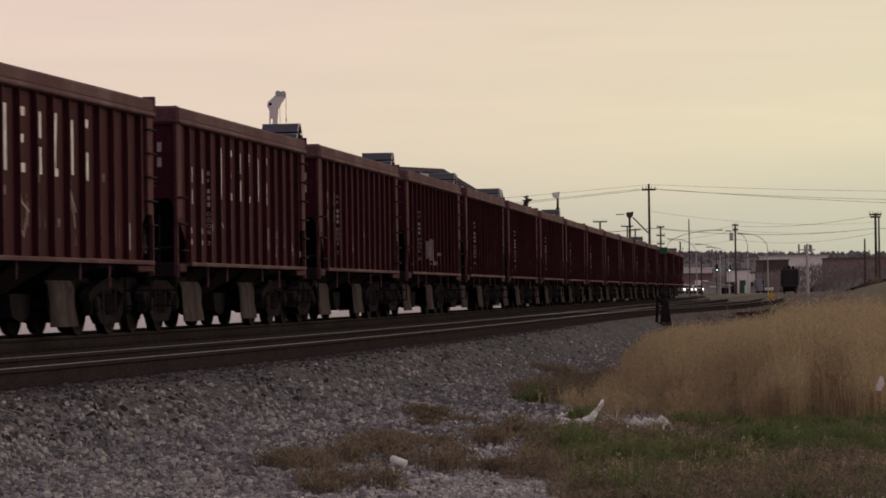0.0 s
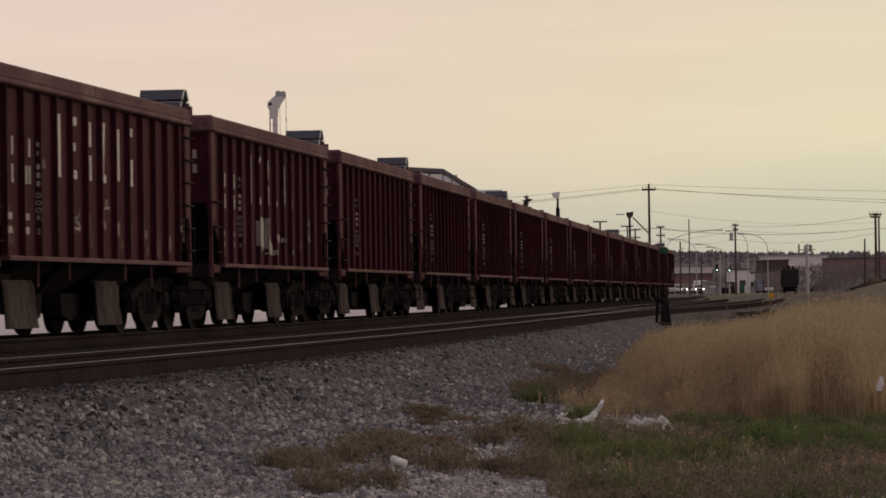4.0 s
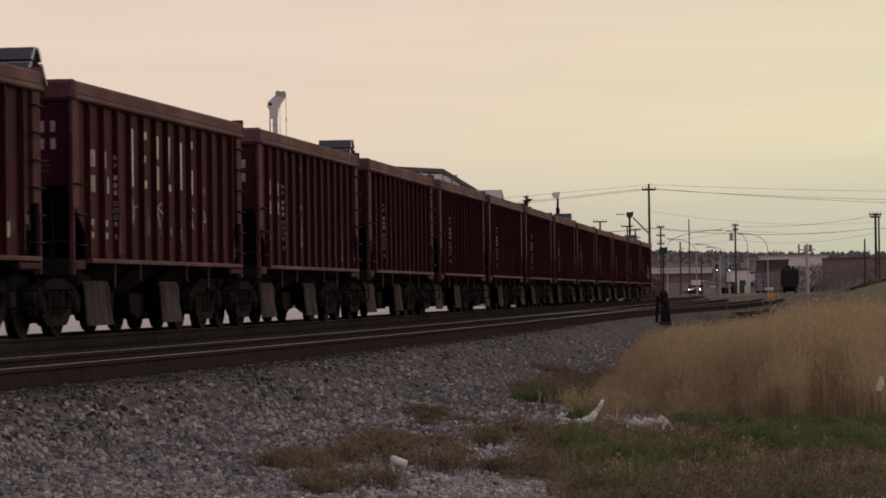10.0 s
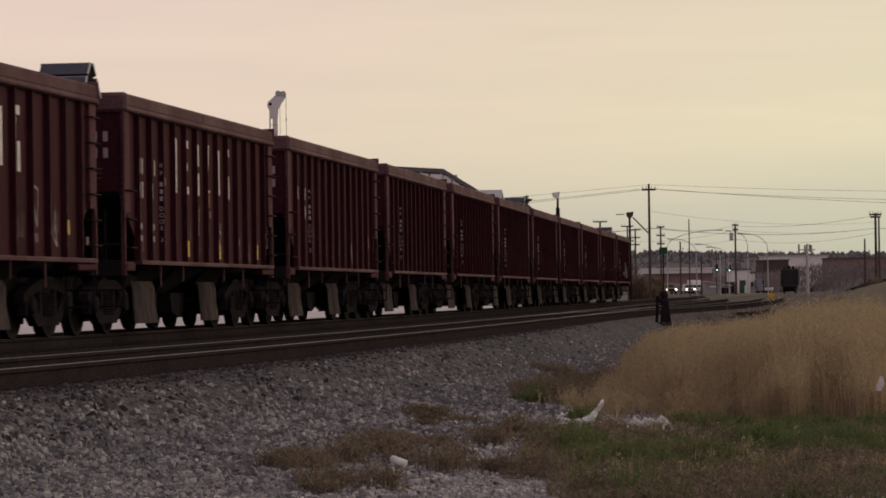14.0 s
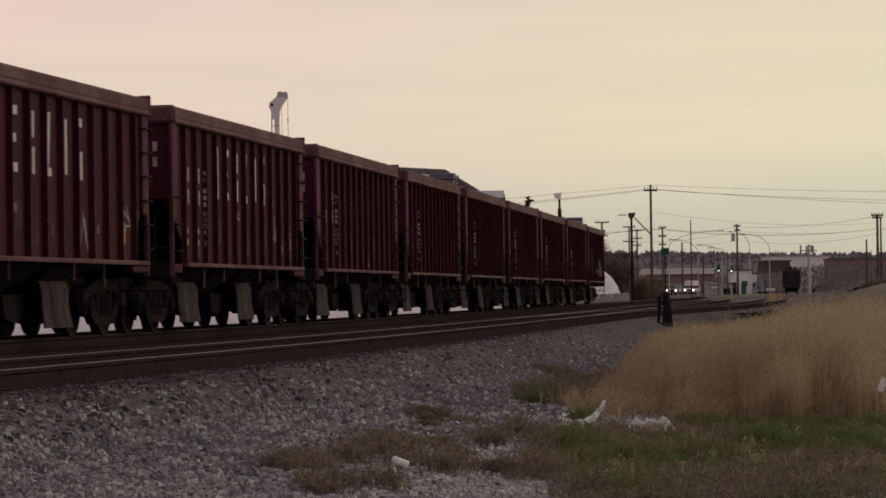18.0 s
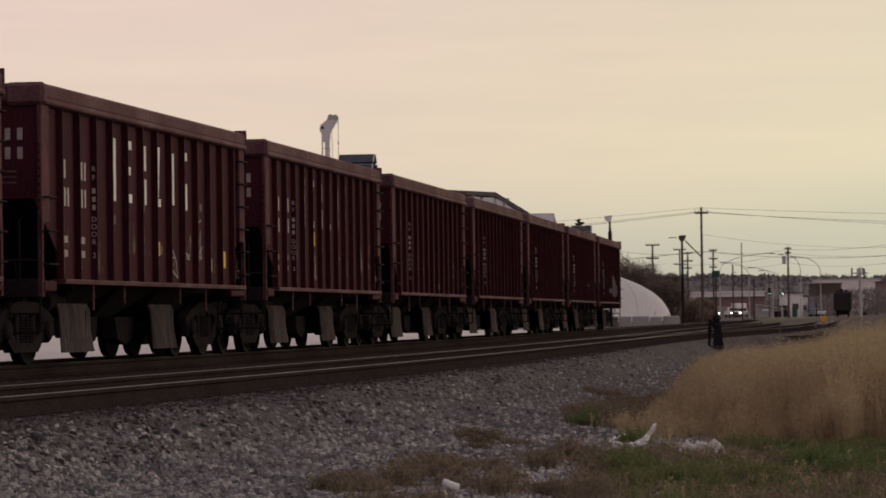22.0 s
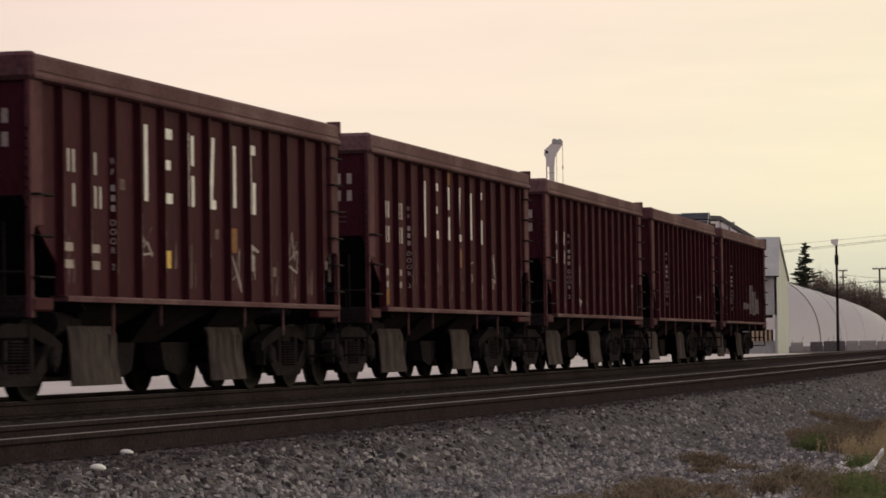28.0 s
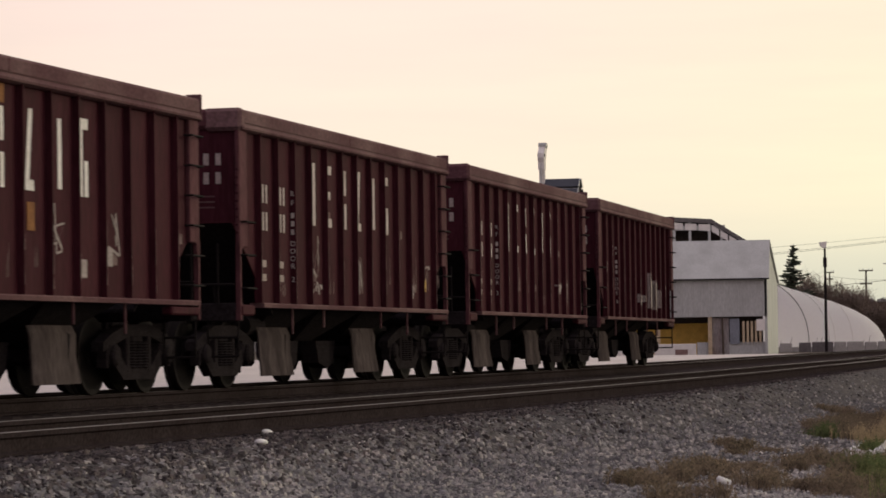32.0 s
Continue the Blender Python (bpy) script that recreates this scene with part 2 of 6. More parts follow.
TANBOARD = material("tan_board", (0.52, 0.42, 0.29), 0.8, 0, 0.25, 1.5, 0.1, 15)
BLUEGREY = material("blue_grey_paint", (0.22, 0.24, 0.28), 0.7, 0, 0.2, 1, 0, 10)
GLASS = material("dark_glazing", (0.06, 0.065, 0.07), 0.2)
VERGE = material("verge_grass", (0.10, 0.12, 0.055), 0.95, 0, 0.3, 0.3, 0.2, 4, (0.16, 0.13, 0.07), 0.7)
BANKGRASS = material("dull_bank_grass", (0.17, 0.14, 0.09), 0.95, 0, 0.45, 0.25, 0.5, 3, (0.11, 0.105, 0.06), 0.7)
SIGNYELLOW = material("sign_yellow", (0.70, 0.40, 0.03), 0.6, 0, 0.1, 2, 0, 10)
LAMP_W = glow("headlamp", (1.0, 0.95, 0.85), 6.0)
LAMP_G = glow("green_signal", (0.55, 1.0, 0.8), 5.0)
LAMP_R = glow("red_tail_lamp", (1.0, 0.06, 0.04), 2.0)


# ---- mesh building ----
class Shape:
    """Collects solids into one mesh."""

    def __init__(self):
        self.v, self.f = [], []

    def add(self, verts, faces):
        n = len(self.v)
        self.v += [tuple(p) for p in verts]
        self.f += [tuple(i + n for i in q) for q in faces]
        return self

    def box(self, c, s, rot=None, bevel=0.0):
        hx, hy, hz = s[0] / 2, s[1] / 2, s[2] / 2
        b = min(bevel, hx * 0.8, hy * 0.8, hz * 0.8)
        if b <= 0:
            vs = [(x, y, z) for x in (-hx, hx) for y in (-hy, hy) for z in (-hz, hz)]
            fs = [(0, 1, 3, 2), (4, 6, 7, 5), (0, 4, 5, 1), (2, 3, 7, 6), (0, 2, 6, 4), (1, 5, 7, 3)]
        else:
            vs, idx, fs = [], {}, []
            for sx in (-1, 1):
                for sy in (-1, 1):
                    for sz in (-1, 1):
                        for ax in range(3):
                            h = [hx - b, hy - b, hz - b]
                            h[ax] += b
                            idx[sx, sy, sz, ax] = len(vs)
                            vs.append((sx * h[0], sy * h[1], sz * h[2]))
            for ax in range(3):
                for sg in (-1, 1):
                    q = []
                    for u, w in ((-1, -1), (1, -1), (1, 1), (-1, 1)):
                        k = [0, 0, 0]
                        k[ax], k[(ax + 1) % 3], k[(ax + 2) % 3] = sg, u, w
                        q.append(idx[(*k, ax)])
                    fs.append(q if sg > 0 else q[::-1])
            for ax in range(3):
                a1, a2 = (ax + 1) % 3, (ax + 2) % 3
                for u in (-1, 1):
                    for w in (-1, 1):
                        k0, k1 = [0, 0, 0], [0, 0, 0]
                        k0[ax], k1[ax] = -1, 1
                        k0[a1] = k1[a1] = u
                        k0[a2] = k1[a2] = w
                        fs.append((idx[(*k0, a1)], idx[(*k1, a1)], idx[(*k1, a2)], idx[(*k0, a2)]))
            for sx in (-1, 1):
                for sy in (-1, 1):
                    for sz in (-1, 1):
                        fs.append(tuple(idx[sx, sy, sz, a] for a in range(3)))
        m = rot if rot is not None else Matrix.Identity(3)
        c = Vector(c)
        return self.add([c + m @ Vector(p) for p in vs], fs)

    def rod(self, a, b, r, r2=None, n=8, caps=True):
        a, b = Vector(a), Vector(b)
        r2 = r if r2 is None else r2
        d = (b - a).normalized()
        u = d.orthogonal().normalized()
        w = d.cross(u)
        vs = []
        for p, q in ((a, r), (b, r2)):
            vs += [p + (u * math.cos(2 * math.pi * i / n) + w * math.sin(2 * math.pi * i / n)) * q for i in range(n)]
        fs = [(i, (i + 1) % n, n + (i + 1) % n, n + i) for i in range(n)]
        if caps:
            fs += [tuple(range(n))[::-1], tuple(range(n, 2 * n))]
        return self.add(vs, fs)

    def prism(self, outline, a, b, plane="yz"):
        """Extrudes an outline in a plane from a to b along the third axis."""
        put = {"yz": lambda u, w, k: (k, u, w), "xz": lambda u, w, k: (u, k, w), "xy": lambda u, w, k: (u, w, k)}[plane]
        n = len(outline)
        vs = [put(u, w, a) for u, w in outline] + [put(u, w, b) for u, w in outline]
        fs = [(i, (i + 1) % n, n + (i + 1) % n, n + i) for i in range(n)] + [tuple(range(n))[::-1], tuple(range(n, 2 * n))]
        return self.add(vs, fs)

    def lathe(self, profile, centre, axis="x", n=24):
        """Turns (along, radius) pairs about an axis through centre."""
        c, vs = Vector(centre), []
        for d, r in profile:
            for i in range(n):
                a = 2 * math.pi * i / n
                p, q = r * math.cos(a), r * math.sin(a)
                vs.append(c + Vector({"x": (d, p, q), "y": (p, d, q), "z": (p, q, d)}[axis]))
        fs = []
        for k in range(len(profile) - 1):
            fs += [(k * n + i, k * n + (i + 1) % n, (k + 1) * n + (i + 1) % n, (k + 1) * n + i) for i in range(n)]
        fs += [tuple(range(n))[::-1], tuple(range((len(profile) - 1) * n, len(profile) * n))]
        return self.add(vs, fs)

    def mesh(self, name, mat, smooth=False):
        me = bpy.data.meshes.new(name)
        me.from_pydata(self.v, [], self.f)
        bm = bmesh.new()
        bm.from_mesh(me)
        bmesh.ops.recalc_face_normals(bm, faces=bm.faces)
        bm.to_mesh(me)
        bm.free()
        me.materials.append(mat)
        if smooth:
            me.polygons.foreach_set("use_smooth", [True] * len(me.polygons))
        return me


def part(name, shape, mat, parent=None, label="", m=None, smooth=False):
    me = shape if isinstance(shape, bpy.types.Mesh) else shape.mesh(name, mat, smooth)
    ob = new(name, me)
    if parent is not None:
        ob.parent = parent
    if m is not None:
        ob.matrix_basis = m
    if label:
        tagged(ob, label)
    return ob


def thing(name, label, category, m=None, group="", kind=""):
    ob = new(name)
    if m is not None:
        ob.matrix_basis = m
    return tagged(ob, label, category, group, kind)


# ---- the line of the track: distance along it, heading, place ----
STEP = 0.5
S0, S1 = -300.0, 420.0


def heading(s):
    q = min(max(s, 0.0), 235.0)
    h = -0.22259 + 0.002396 * q - 0.016798e-3 * q * q + 0.003682e-5 * q ** 3
    if s > 235:
        h += 0.0004 * min(s - 235, 25) - 0.0016 * max(0, s - 260)
    return h


LINE = []
px, py = 0.0, 0.0
for k in range(int((S1 - S0) / STEP) + 1):
    s = S0 + k * STEP
    LINE.append((px, py, heading(s)))
    h = heading(s + STEP / 2)
    px, py = px - math.sin(h) * STEP, py + math.cos(h) * STEP
k0 = int(-S0 / STEP)
LINE = np.array(LINE)
LINE[:, 0] += -12.7097 - LINE[k0, 0]
LINE[:, 1] -= LINE[k0, 1]


def on_line(s, off=0.0):
    """Place and heading at s along the line, off metres to its left."""
    q = (s - S0) / STEP
    i = min(max(int(q), 0), len(LINE) - 2)
    a = LINE[i] * (1 - (q - i)) + LINE[i + 1] * (q - i)
    return a[0] - off * math.cos(a[2]), a[1] - off * math.sin(a[2]), a[2]


def offsets(x, y):
    """Distance to the left of the line, for arrays of places."""
    p = LINE[::8]
    best = np.full(x.shape, 1e9)
    off = np.zeros(x.shape)
    for ax, ay, h in p:
        d = (x - ax) ** 2 + (y - ay) ** 2
        o = -(x - ax) * math.cos(h) - (y - ay) * math.sin(h)
        near = d < best
        best = np.where(near, d, best)
        off = np.where(near, o, off)
    return off


RAIL_Z = 0.983          # railhead of the train's track
NEAR_Z = RAIL_Z - 0.08  # railhead of the near track
TRAIN_C, NEAR_C = 1.575, -2.745


def ground_height(x, y):
    x, y = np.asarray(x, float), np.asarray(y, float)
    q = offsets(x, y)
    z = np.interp(q, [-60, -9.5, -6.6, -5.3, -4.5, 4.0, 5.5, 400], [0.0, 0.0, 0.16, 0.32, 0.715, 0.735, 0.6, 0.7])
    far = np.clip((y - 85) / 200.0, 0, 1)
    z = np.maximum(z, 0.95 * far * far * (3 - 2 * far) * (q < -4.5))
    z = z + np.clip((y - 230) / 300, 0, 1) * 0.4
    z = z + np.where(q < -5.0, 0.03 * np.sin(x * 1.3 + 0.7 * y) * np.sin(0.9 * y + 0.4 * x), 0)
    return z


def gz(x, y):
    return float(ground_height(np.array([x]), np.array([y]))[0])


def spaced(a, b, step, far, grow=1.25):
    v = list(np.arange(a, b + step / 2, step))
    lo, d = [a], step
    while lo[-1] > -far:
        d *= grow
        lo.append(lo[-1] - d)
    hi, d = [b], step
    while hi[-1] < far:
        d *= grow
        hi.append(hi[-1] + d)
    return np.array(lo[:0:-1] + v + hi[1:])


GRID = (spaced(-34, 26, 0.5, 4500), spaced(-14, 200, 1.0, 4500))


def sheet_height(x, y):
    """Height of the ground sheet between its grid points."""
    xs, ys = np.array(GRID[0]), np.array(GRID[1])
    i, j = np.searchsorted(xs, x) - 1, np.searchsorted(ys, y) - 1
    u, v = (x - xs[i]) / (xs[i + 1] - xs[i]), (y - ys[j]) / (ys[j + 1] - ys[j])
    h = [ground_height(xs[i + a], ys[j + b]) for b in (0, 1) for a in (0, 1)]
    return (h[0] * (1 - u) + h[1] * u) * (1 - v) + (h[2] * (1 - u) + h[3] * u) * v


def build_ground():
    xs, ys = GRID
    gx, gy = np.meshgrid(xs, ys)
    z = ground_height(gx.ravel(), gy.ravel()).reshape(gx.shape)
    verts = np.stack([gx, gy, z], -1).reshape(-1, 3)
    nx = len(xs)
    faces = [(j * nx + i, j * nx + i + 1, (j + 1) * nx + i + 1, (j + 1) * nx + i) for j in range(len(ys) - 1) for i in range(nx - 1)]
    me = bpy.data.meshes.new("ground")
    me.from_pydata(verts.tolist(), [], faces)
    me.materials.append(GRAVEL)
    me.materials.append(SHOULDER)
    me.materials.append(FARGROUND)
    mids = np.stack([gx.ravel(), gy.ravel()], 1)[[f[0] for f in faces]]
    q = offsets(mids[:, 0], mids[:, 1])
    me.polygons.foreach_set("material_index", np.where(mids[:, 1] > 118, 2, ((q > -7.6) & (q < 4)).astype(int)))
    me.polygons.foreach_set("use_smooth", [True] * len(me.polygons))
    tagged(new("ground", me), "grey gravel ground sloping up to the rail bed", "ground", kind="structure")


def sweep(shape, profile, s_from, s_to, step, off, z, close=True, line=on_line):
    """A profile of (across, up) drawn along the line."""
    n, rows = len(profile), 0
    vs, fs = [], []
    s = s_from
    while s <= s_to + 1e-6:
        for u, w in profile:
            x, y, h = line(s, off - u)
            vs.append((x, y, z + w))
        rows += 1
        s += step
    m = n if close else n - 1
    for r in range(rows - 1):
        for i in range(m):
            fs.append((r * n + i, r * n + (i + 1) % n, (r + 1) * n + (i + 1) % n, (r + 1) * n + i))
    return shape.add(vs, fs)


RAIL_PROFILE = [(-0.036, 0.0), (0.036, 0.0), (0.036, -0.035), (0.009, -0.05), (0.009, -0.14), (0.07, -0.155), (0.07, -0.17), (-0.07, -0.17), (-0.07, -0.155), (-0.009, -0.14), (-0.009, -0.05), (-0.036, -0.035)]


def build_track(name, label, centre, z, s_from, s_to, line=on_line, ties=True, near=True):
    track = thing(name, label, "railway track", kind="structure")
    for side in (-0.7535, 0.7535):
        rail = part("rail", sweep(Shape(), RAIL_PROFILE, s_from, s_to, 2.0, centre + side, z, line=line), RAILTOP, track)
        part("running_surface", sweep(Shape(), [(-0.026, 0.003), (0.026, 0.003), (0.030, 0.0), (-0.030, 0.0)], s_from, s_to, 2.0, centre + side, z, line=line), RAILHEAD, rail)
    if not ties:
        return track
    tie = Shape().box((0, 0, -0.09), (2.6, 0.23, 0.18), bevel=0.012).mesh("tie", TIE)
    rest = Shape()
    s, count = s_from, 0
    while s < s_to:
        x, y, h = line(s, centre)
        m = Matrix.Translation((x, y, z - 0.172)) @ Matrix.Rotation(h + random.uniform(-0.01, 0.01), 4, "Z")
        if near and 15 < s < 150 and count < 260:
            part("tie", tie, None, track, m=m)
            count += 1
        else:
            rest.box((x, y, z - 0.262), (2.6, 0.23, 0.18), rot=Matrix.Rotation(h, 3, "Z"))
        s += 0.56
    tagged(part("far_ties", rest, TIE, track), kind="stuff")
    plate = Shape().box((0, 0, -0.006), (0.25, 0.15, 0.012), bevel=0.004)
    plate = plate.mesh("tie_plate", RAILTOP)
    s = s_from
    while s < s_to:
        if near and 15 < s < 60:
            x, y, h = line(s, centre - 0.7535)
            part("tie_plate", plate, None, track, m=Matrix.Translation((x, y, z - 0.164)) @ Matrix.Rotation(h, 4, "Z"))
        s += 0.56
    return track


# ---- hopper car: x across (towards the viewer +), y along, z above the rail ----
PITCH, BODY = 12.7786, 11.192
HALF = 1.575
TOP, SILL = 3.55, 1.105
RIBS = [-BODY / 2 + BODY * (0.077 + 0.0707 * i) for i in range(13)]
SHEET = HALF - 0.082


def lettering(text, size, mat, name="lettering"):
    c = bpy.data.curves.new(name, "FONT")
    c.body, c.size, c.extrude, c.align_x, c.align_y = text, size, 0.001, "CENTER", "CENTER"
    ob = bpy.data.objects.new(name, c)
    scene.collection.objects.link(ob)
    bpy.context.view_layer.update()
    me = bpy.data.meshes.new_from_object(ob.evaluated_get(bpy.context.evaluated_depsgraph_get()))
    bpy.data.objects.remove(ob)
    me.materials.clear()
    me.materials.append(mat)
    return me


def build_truck(car, y0):
    """One two-axle truck of the car."""
    for sx in (-1, 1):
        f = Shape()
        # cast side frame: arched top member, dropped tension member, two columns, a jaw over each axle
        upper = [(-1.2, 0.50), (-1.2, 0.61), (-0.95, 0.70), (-0.42, 0.82), (0.42, 0.82), (0.95, 0.70), (1.2, 0.61), (1.2, 0.50), (0.9, 0.57), (0.36, 0.68), (-0.36, 0.68), (-0.9, 0.57)]
        lower = [(-0.98, 0.46), (-0.80, 0.58), (-0.40, 0.31), (0.40, 0.31), (0.80, 0.58), (0.98, 0.46), (0.52, 0.17), (-0.52, 0.17)]
        for outline, d in ((upper, 0.075), (lower, 0.065)):
            f.prism([(y0 + u, w) for u, w in outline], sx * (1.0 - d), sx * (1.0 + d))
        for k in (-0.36, 0.36):
            f.box((sx * 1.0, y0 + k, 0.5), (0.14, 0.11, 0.5), bevel=0.015)
        for k in (-0.889, 0.889):
            f.box((sx * 1.0, y0 + k, 0.52), (0.17, 0.34, 0.17), bevel=0.03)
            for q in (-0.15, 0.15):
                f.box((sx * 1.0, y0 + k + q, 0.41), (0.14, 0.06, 0.2), bevel=0.01)
        frame_part = part("side_frame", f, IRON, car, "dusty cast side frame")
        for k in (-0.889, 0.889):
            cap = Shape().lathe([(-0.1, 0.125), (0.08, 0.125), (0.11, 0.1), (0.12, 0.04)], (sx * 1.03, y0 + k, 0.457), "x", 14)
            if sx < 0:
                cap = Shape().lathe([(0.1, 0.125), (-0.08, 0.125), (-0.11, 0.1), (-0.12, 0.04)], (sx * 1.03, y0 + k, 0.457), "x", 14)
            part("bearing_cap", cap, IRON, frame_part)
        for k in (-0.2, 0.0, 0.2):
            coil = [(0.30 + 0.017 * q, 0.082 if q % 2 else 0.062) for q in range(20)]
            part("spring", Shape().lathe([(z - 0.46, r) for z, r in coil], (sx * 1.03, y0 + k, 0.46), "z", 10), IRON, frame_part)
    part("bolster", Shape().box((0, y0, 0.62), (2.1, 0.4, 0.3), bevel=0.04), DARK, car)
    for k in (-0.38, 0.38):
        part("brake_beam", Shape().box((0, y0 + k, 0.42), (1.7, 0.09, 0.14), bevel=0.02), DARK, car)
    for k in (-0.889, 0.889):
        axle = part("axle", Shape().rod((-1.0, 0, 0), (1.0, 0, 0), 0.085, n=12), DARK, car, m=pose(0, y0 + k, 0.457))
        for sx in (-1, 1):
            prof = [(-0.065, 0.455), (0.035, 0.462), (0.045, 0.485), (0.07, 0.485), (0.07, 0.40), (0.03, 0.37), (0.02, 0.2), (0.06, 0.14), (-0.09, 0.14), (-0.03, 0.2), (-0.02, 0.37), (-0.065, 0.40)]
            part("wheel", Shape().lathe([(-sx * d, r) for d, r in prof], (sx * 0.755, 0, 0), "x", 32), STEEL, axle)


def build_car():
    car = thing("hopper_car", "dark oxide red open ballast hopper car with ribbed sides", "rail car", group="train of ballast hopper cars")
    y0, y1 = -BODY / 2, BODY / 2
    # sides
    for sx in (-1, 1):
        ya, yb = RIBS[0], RIBS[-1]
        outl = [(ya, SILL), (yb, SILL), (yb, 1.42), (y1 - 0.1, 1.95), (y1 - 0.05, 3.3), (y0 + 0.05, 3.3), (y0 + 0.1, 1.95), (ya, 1.42)]
        side = part("side_sheet", Shape().prism(outl, sx * (SHEET - 0.024), sx * SHEET), OXIDE, car)
        rib = Shape().box((sx * (SHEET + 0.035), 0, (SILL + 3.29) / 2), (0.070, 0.014, 3.29 - SILL))
        rib.box((sx * (HALF - 0.010), 0.008, (SILL + 3.29) / 2), (0.020, 0.030, 3.29 - SILL), bevel=0.004)
        rib = rib.mesh("rib", OXIDE)
        for y in RIBS:
            part("rib", rib, None, side, m=pose(0, y, 0))
        # top chord: deep bulb-edged band, proud of the ribs, with a lip
        chord = Shape()
        outl = [(HALF - 0.16, 3.275), (HALF - 0.03, 3.275), (HALF + 0.022, 3.295), (HALF + 0.030, 3.32), (HALF + 0.004, 3.372), (HALF + 0.004, 3.52), (HALF - 0.02, 3.55), (HALF - 0.16, 3.55)]
        chord.prism([(sx * u, w) for u, w in outl], y0 + 0.02, y1 - 0.02, "xz")
        chord = part("top_chord", chord, FADED, car, "faded brownish pink top chord")
        part("chord_seam", Shape().box((sx * (HALF + 0.006), 0, 3.378), (0.012, BODY - 0.1, 0.016)), SEAM, chord, "thin dark red seam")
        part("chord_joint", Shape().box((sx * (HALF + 0.003), -0.35, 3.46), (0.012, 0.05, 0.13), bevel=0.004), FADED, chord)
        part("corner_cap", Shape().box((sx * (HALF - 0.23), y0 + 0.06, 3.42), (0.50, 0.20, 0.29), bevel=0.045), FADED, car)
        part("chord_end_plate", Shape().box((sx * (HALF - 0.075), y1 - 0.02, 3.44), (0.20, 0.035, 0.33), bevel=0.01), FADED, car)
        sill = Shape().prism([(sx * (HALF - 0.2), SILL - 0.06), (sx * (HALF - 0.005), SILL - 0.06), (sx * HALF, SILL - 0.015), (sx * (HALF - 0.01), SILL), (sx * (HALF - 0.2), SILL)], y0 + 0.95, y1 - 0.05, "xz")
        part("side_sill", sill, FADED, car, "faded side sill")
        part("end_step", Shape().box((sx * (HALF - 0.08), y1 - 0.55, SILL - 0.13), (0.14, 1.0, 0.10), bevel=0.02), OXIDE, car)
        part("end_step", Shape().box((sx * (HALF - 0.08), y0 + 0.3, SILL - 0.10), (0.14, 0.55, 0.14), bevel=0.02), OXIDE, car)
        for y, low in ((-3.05, 0.70), (-1.5, 0.80), (1.6, 0.80), (3.2, 0.70)):
            part("sill_strut", Shape().box((sx * (HALF - 0.1), y, (SILL - 0.04 + low) / 2), (0.03, 0.03, SILL - 0.04 - low), bevel=0.006), FADED, car)
        # corner posts with bolt heads
        for y, sy in ((y0, 1), (y1, -1)):
            cp = Shape().box((sx * (HALF - 0.055), y + sy * 0.17, 2.55), (0.06, 0.34, 1.5), bevel=0.012)
            cp.prism([(y, 1.55), (y + sy * 0.06, 1.55), (y + sy * 0.10, 1.78), (y + sy * 0.34, 1.86), (y + sy * 0.34, 1.9), (y, 1.9)], sx * (HALF - 0.08), sx * (HALF - 0.03))
            cp.box((sx * (HALF - 0.055), y + sy * 0.03, 1.35), (0.06, 0.06, 0.95))
            post = part("corner_post", cp, POSTPAINT, car)
            bolts = Shape()
            for k in range(9):
                bolts.box((sx * (HALF - 0.055), y - sy * 0.012, 1.98 + k * 0.1), (0.03, 0.024, 0.03))
            tagged(part("rivets", bolts, OXIDE, post), kind="stuff")
        # ladder at the rear corner, grab irons at the front one
        rung = Shape()
        rung.rod((sx * (HALF + 0.05), -0.02, 0), (sx * (HALF + 0.05), 0.38, 0), 0.014, n=6)
        for k in (-0.02, 0.38):
            rung.rod((sx * (HALF + 0.05), k, 0), (sx * (HALF - 0.05), k, 0), 0.014, n=6)
        rung = rung.mesh("ladder_rung", STEEL)
        for k in range(6):
            part("ladder_rung", rung, None, car, m=pose(0, y1 - 0.45, 1.28 + 0.36 * k))
        for k in range(3):
            part("grab_iron", rung, None, car, m=pose(0, y0 + 0.06, 1.28 + 0.42 * k))
    # ends: flat sheet above, slope sheet falling inwards below, end sill, hand rail
    for y, sy in ((y0, 1), (y1, -1)):
        part("end_sheet", Shape().box((0, y + sy * 0.06, 2.73), (2 * HALF - 0.2, 0.03, 1.24)), OXIDE, car)
        part("end_chord", Shape().box((0, y + sy * 0.05, 3.43), (2 * HALF - 0.40, 0.16, 0.255), bevel=0.045), POSTPAINT, car)
        slope = Shape().prism([(y + sy * 0.08, 2.15), (y + sy * 0.08, 2.11), (y + sy * 1.9, 0.95), (y + sy * 1.9, 0.99)], -1.4, 1.4)
        part("slope_sheet", slope, DARK, car)
        es = Shape().box((0, y + sy * 0.12, 0.98), (2 * HALF - 0.1, 0.22, 0.24), bevel=0.02)
        part("end_sill", es, DARK, car)
        rail = Shape().rod((-HALF + 0.1, y - sy * 0.03, 1.33), (HALF - 0.1, y - sy * 0.03, 1.33), 0.018, n=6)
        for x in (-1.2, -0.5, 0.5, 1.2):
            rail.rod((x, y - sy * 0.03, 1.33), (x, y + sy * 0.05, 1.05), 0.016, n=6)
        part("end_hand_rail", rail, STEEL, car)
        for x in (-1.3, 1.3):
            steps = Shape()
            for sgn in (-0.2, 0.2):
                steps.rod((x + sgn, y + sy * 0.05, 0.95), (x + sgn, y + sy * 0.05, 0.42), 0.016, n=6)
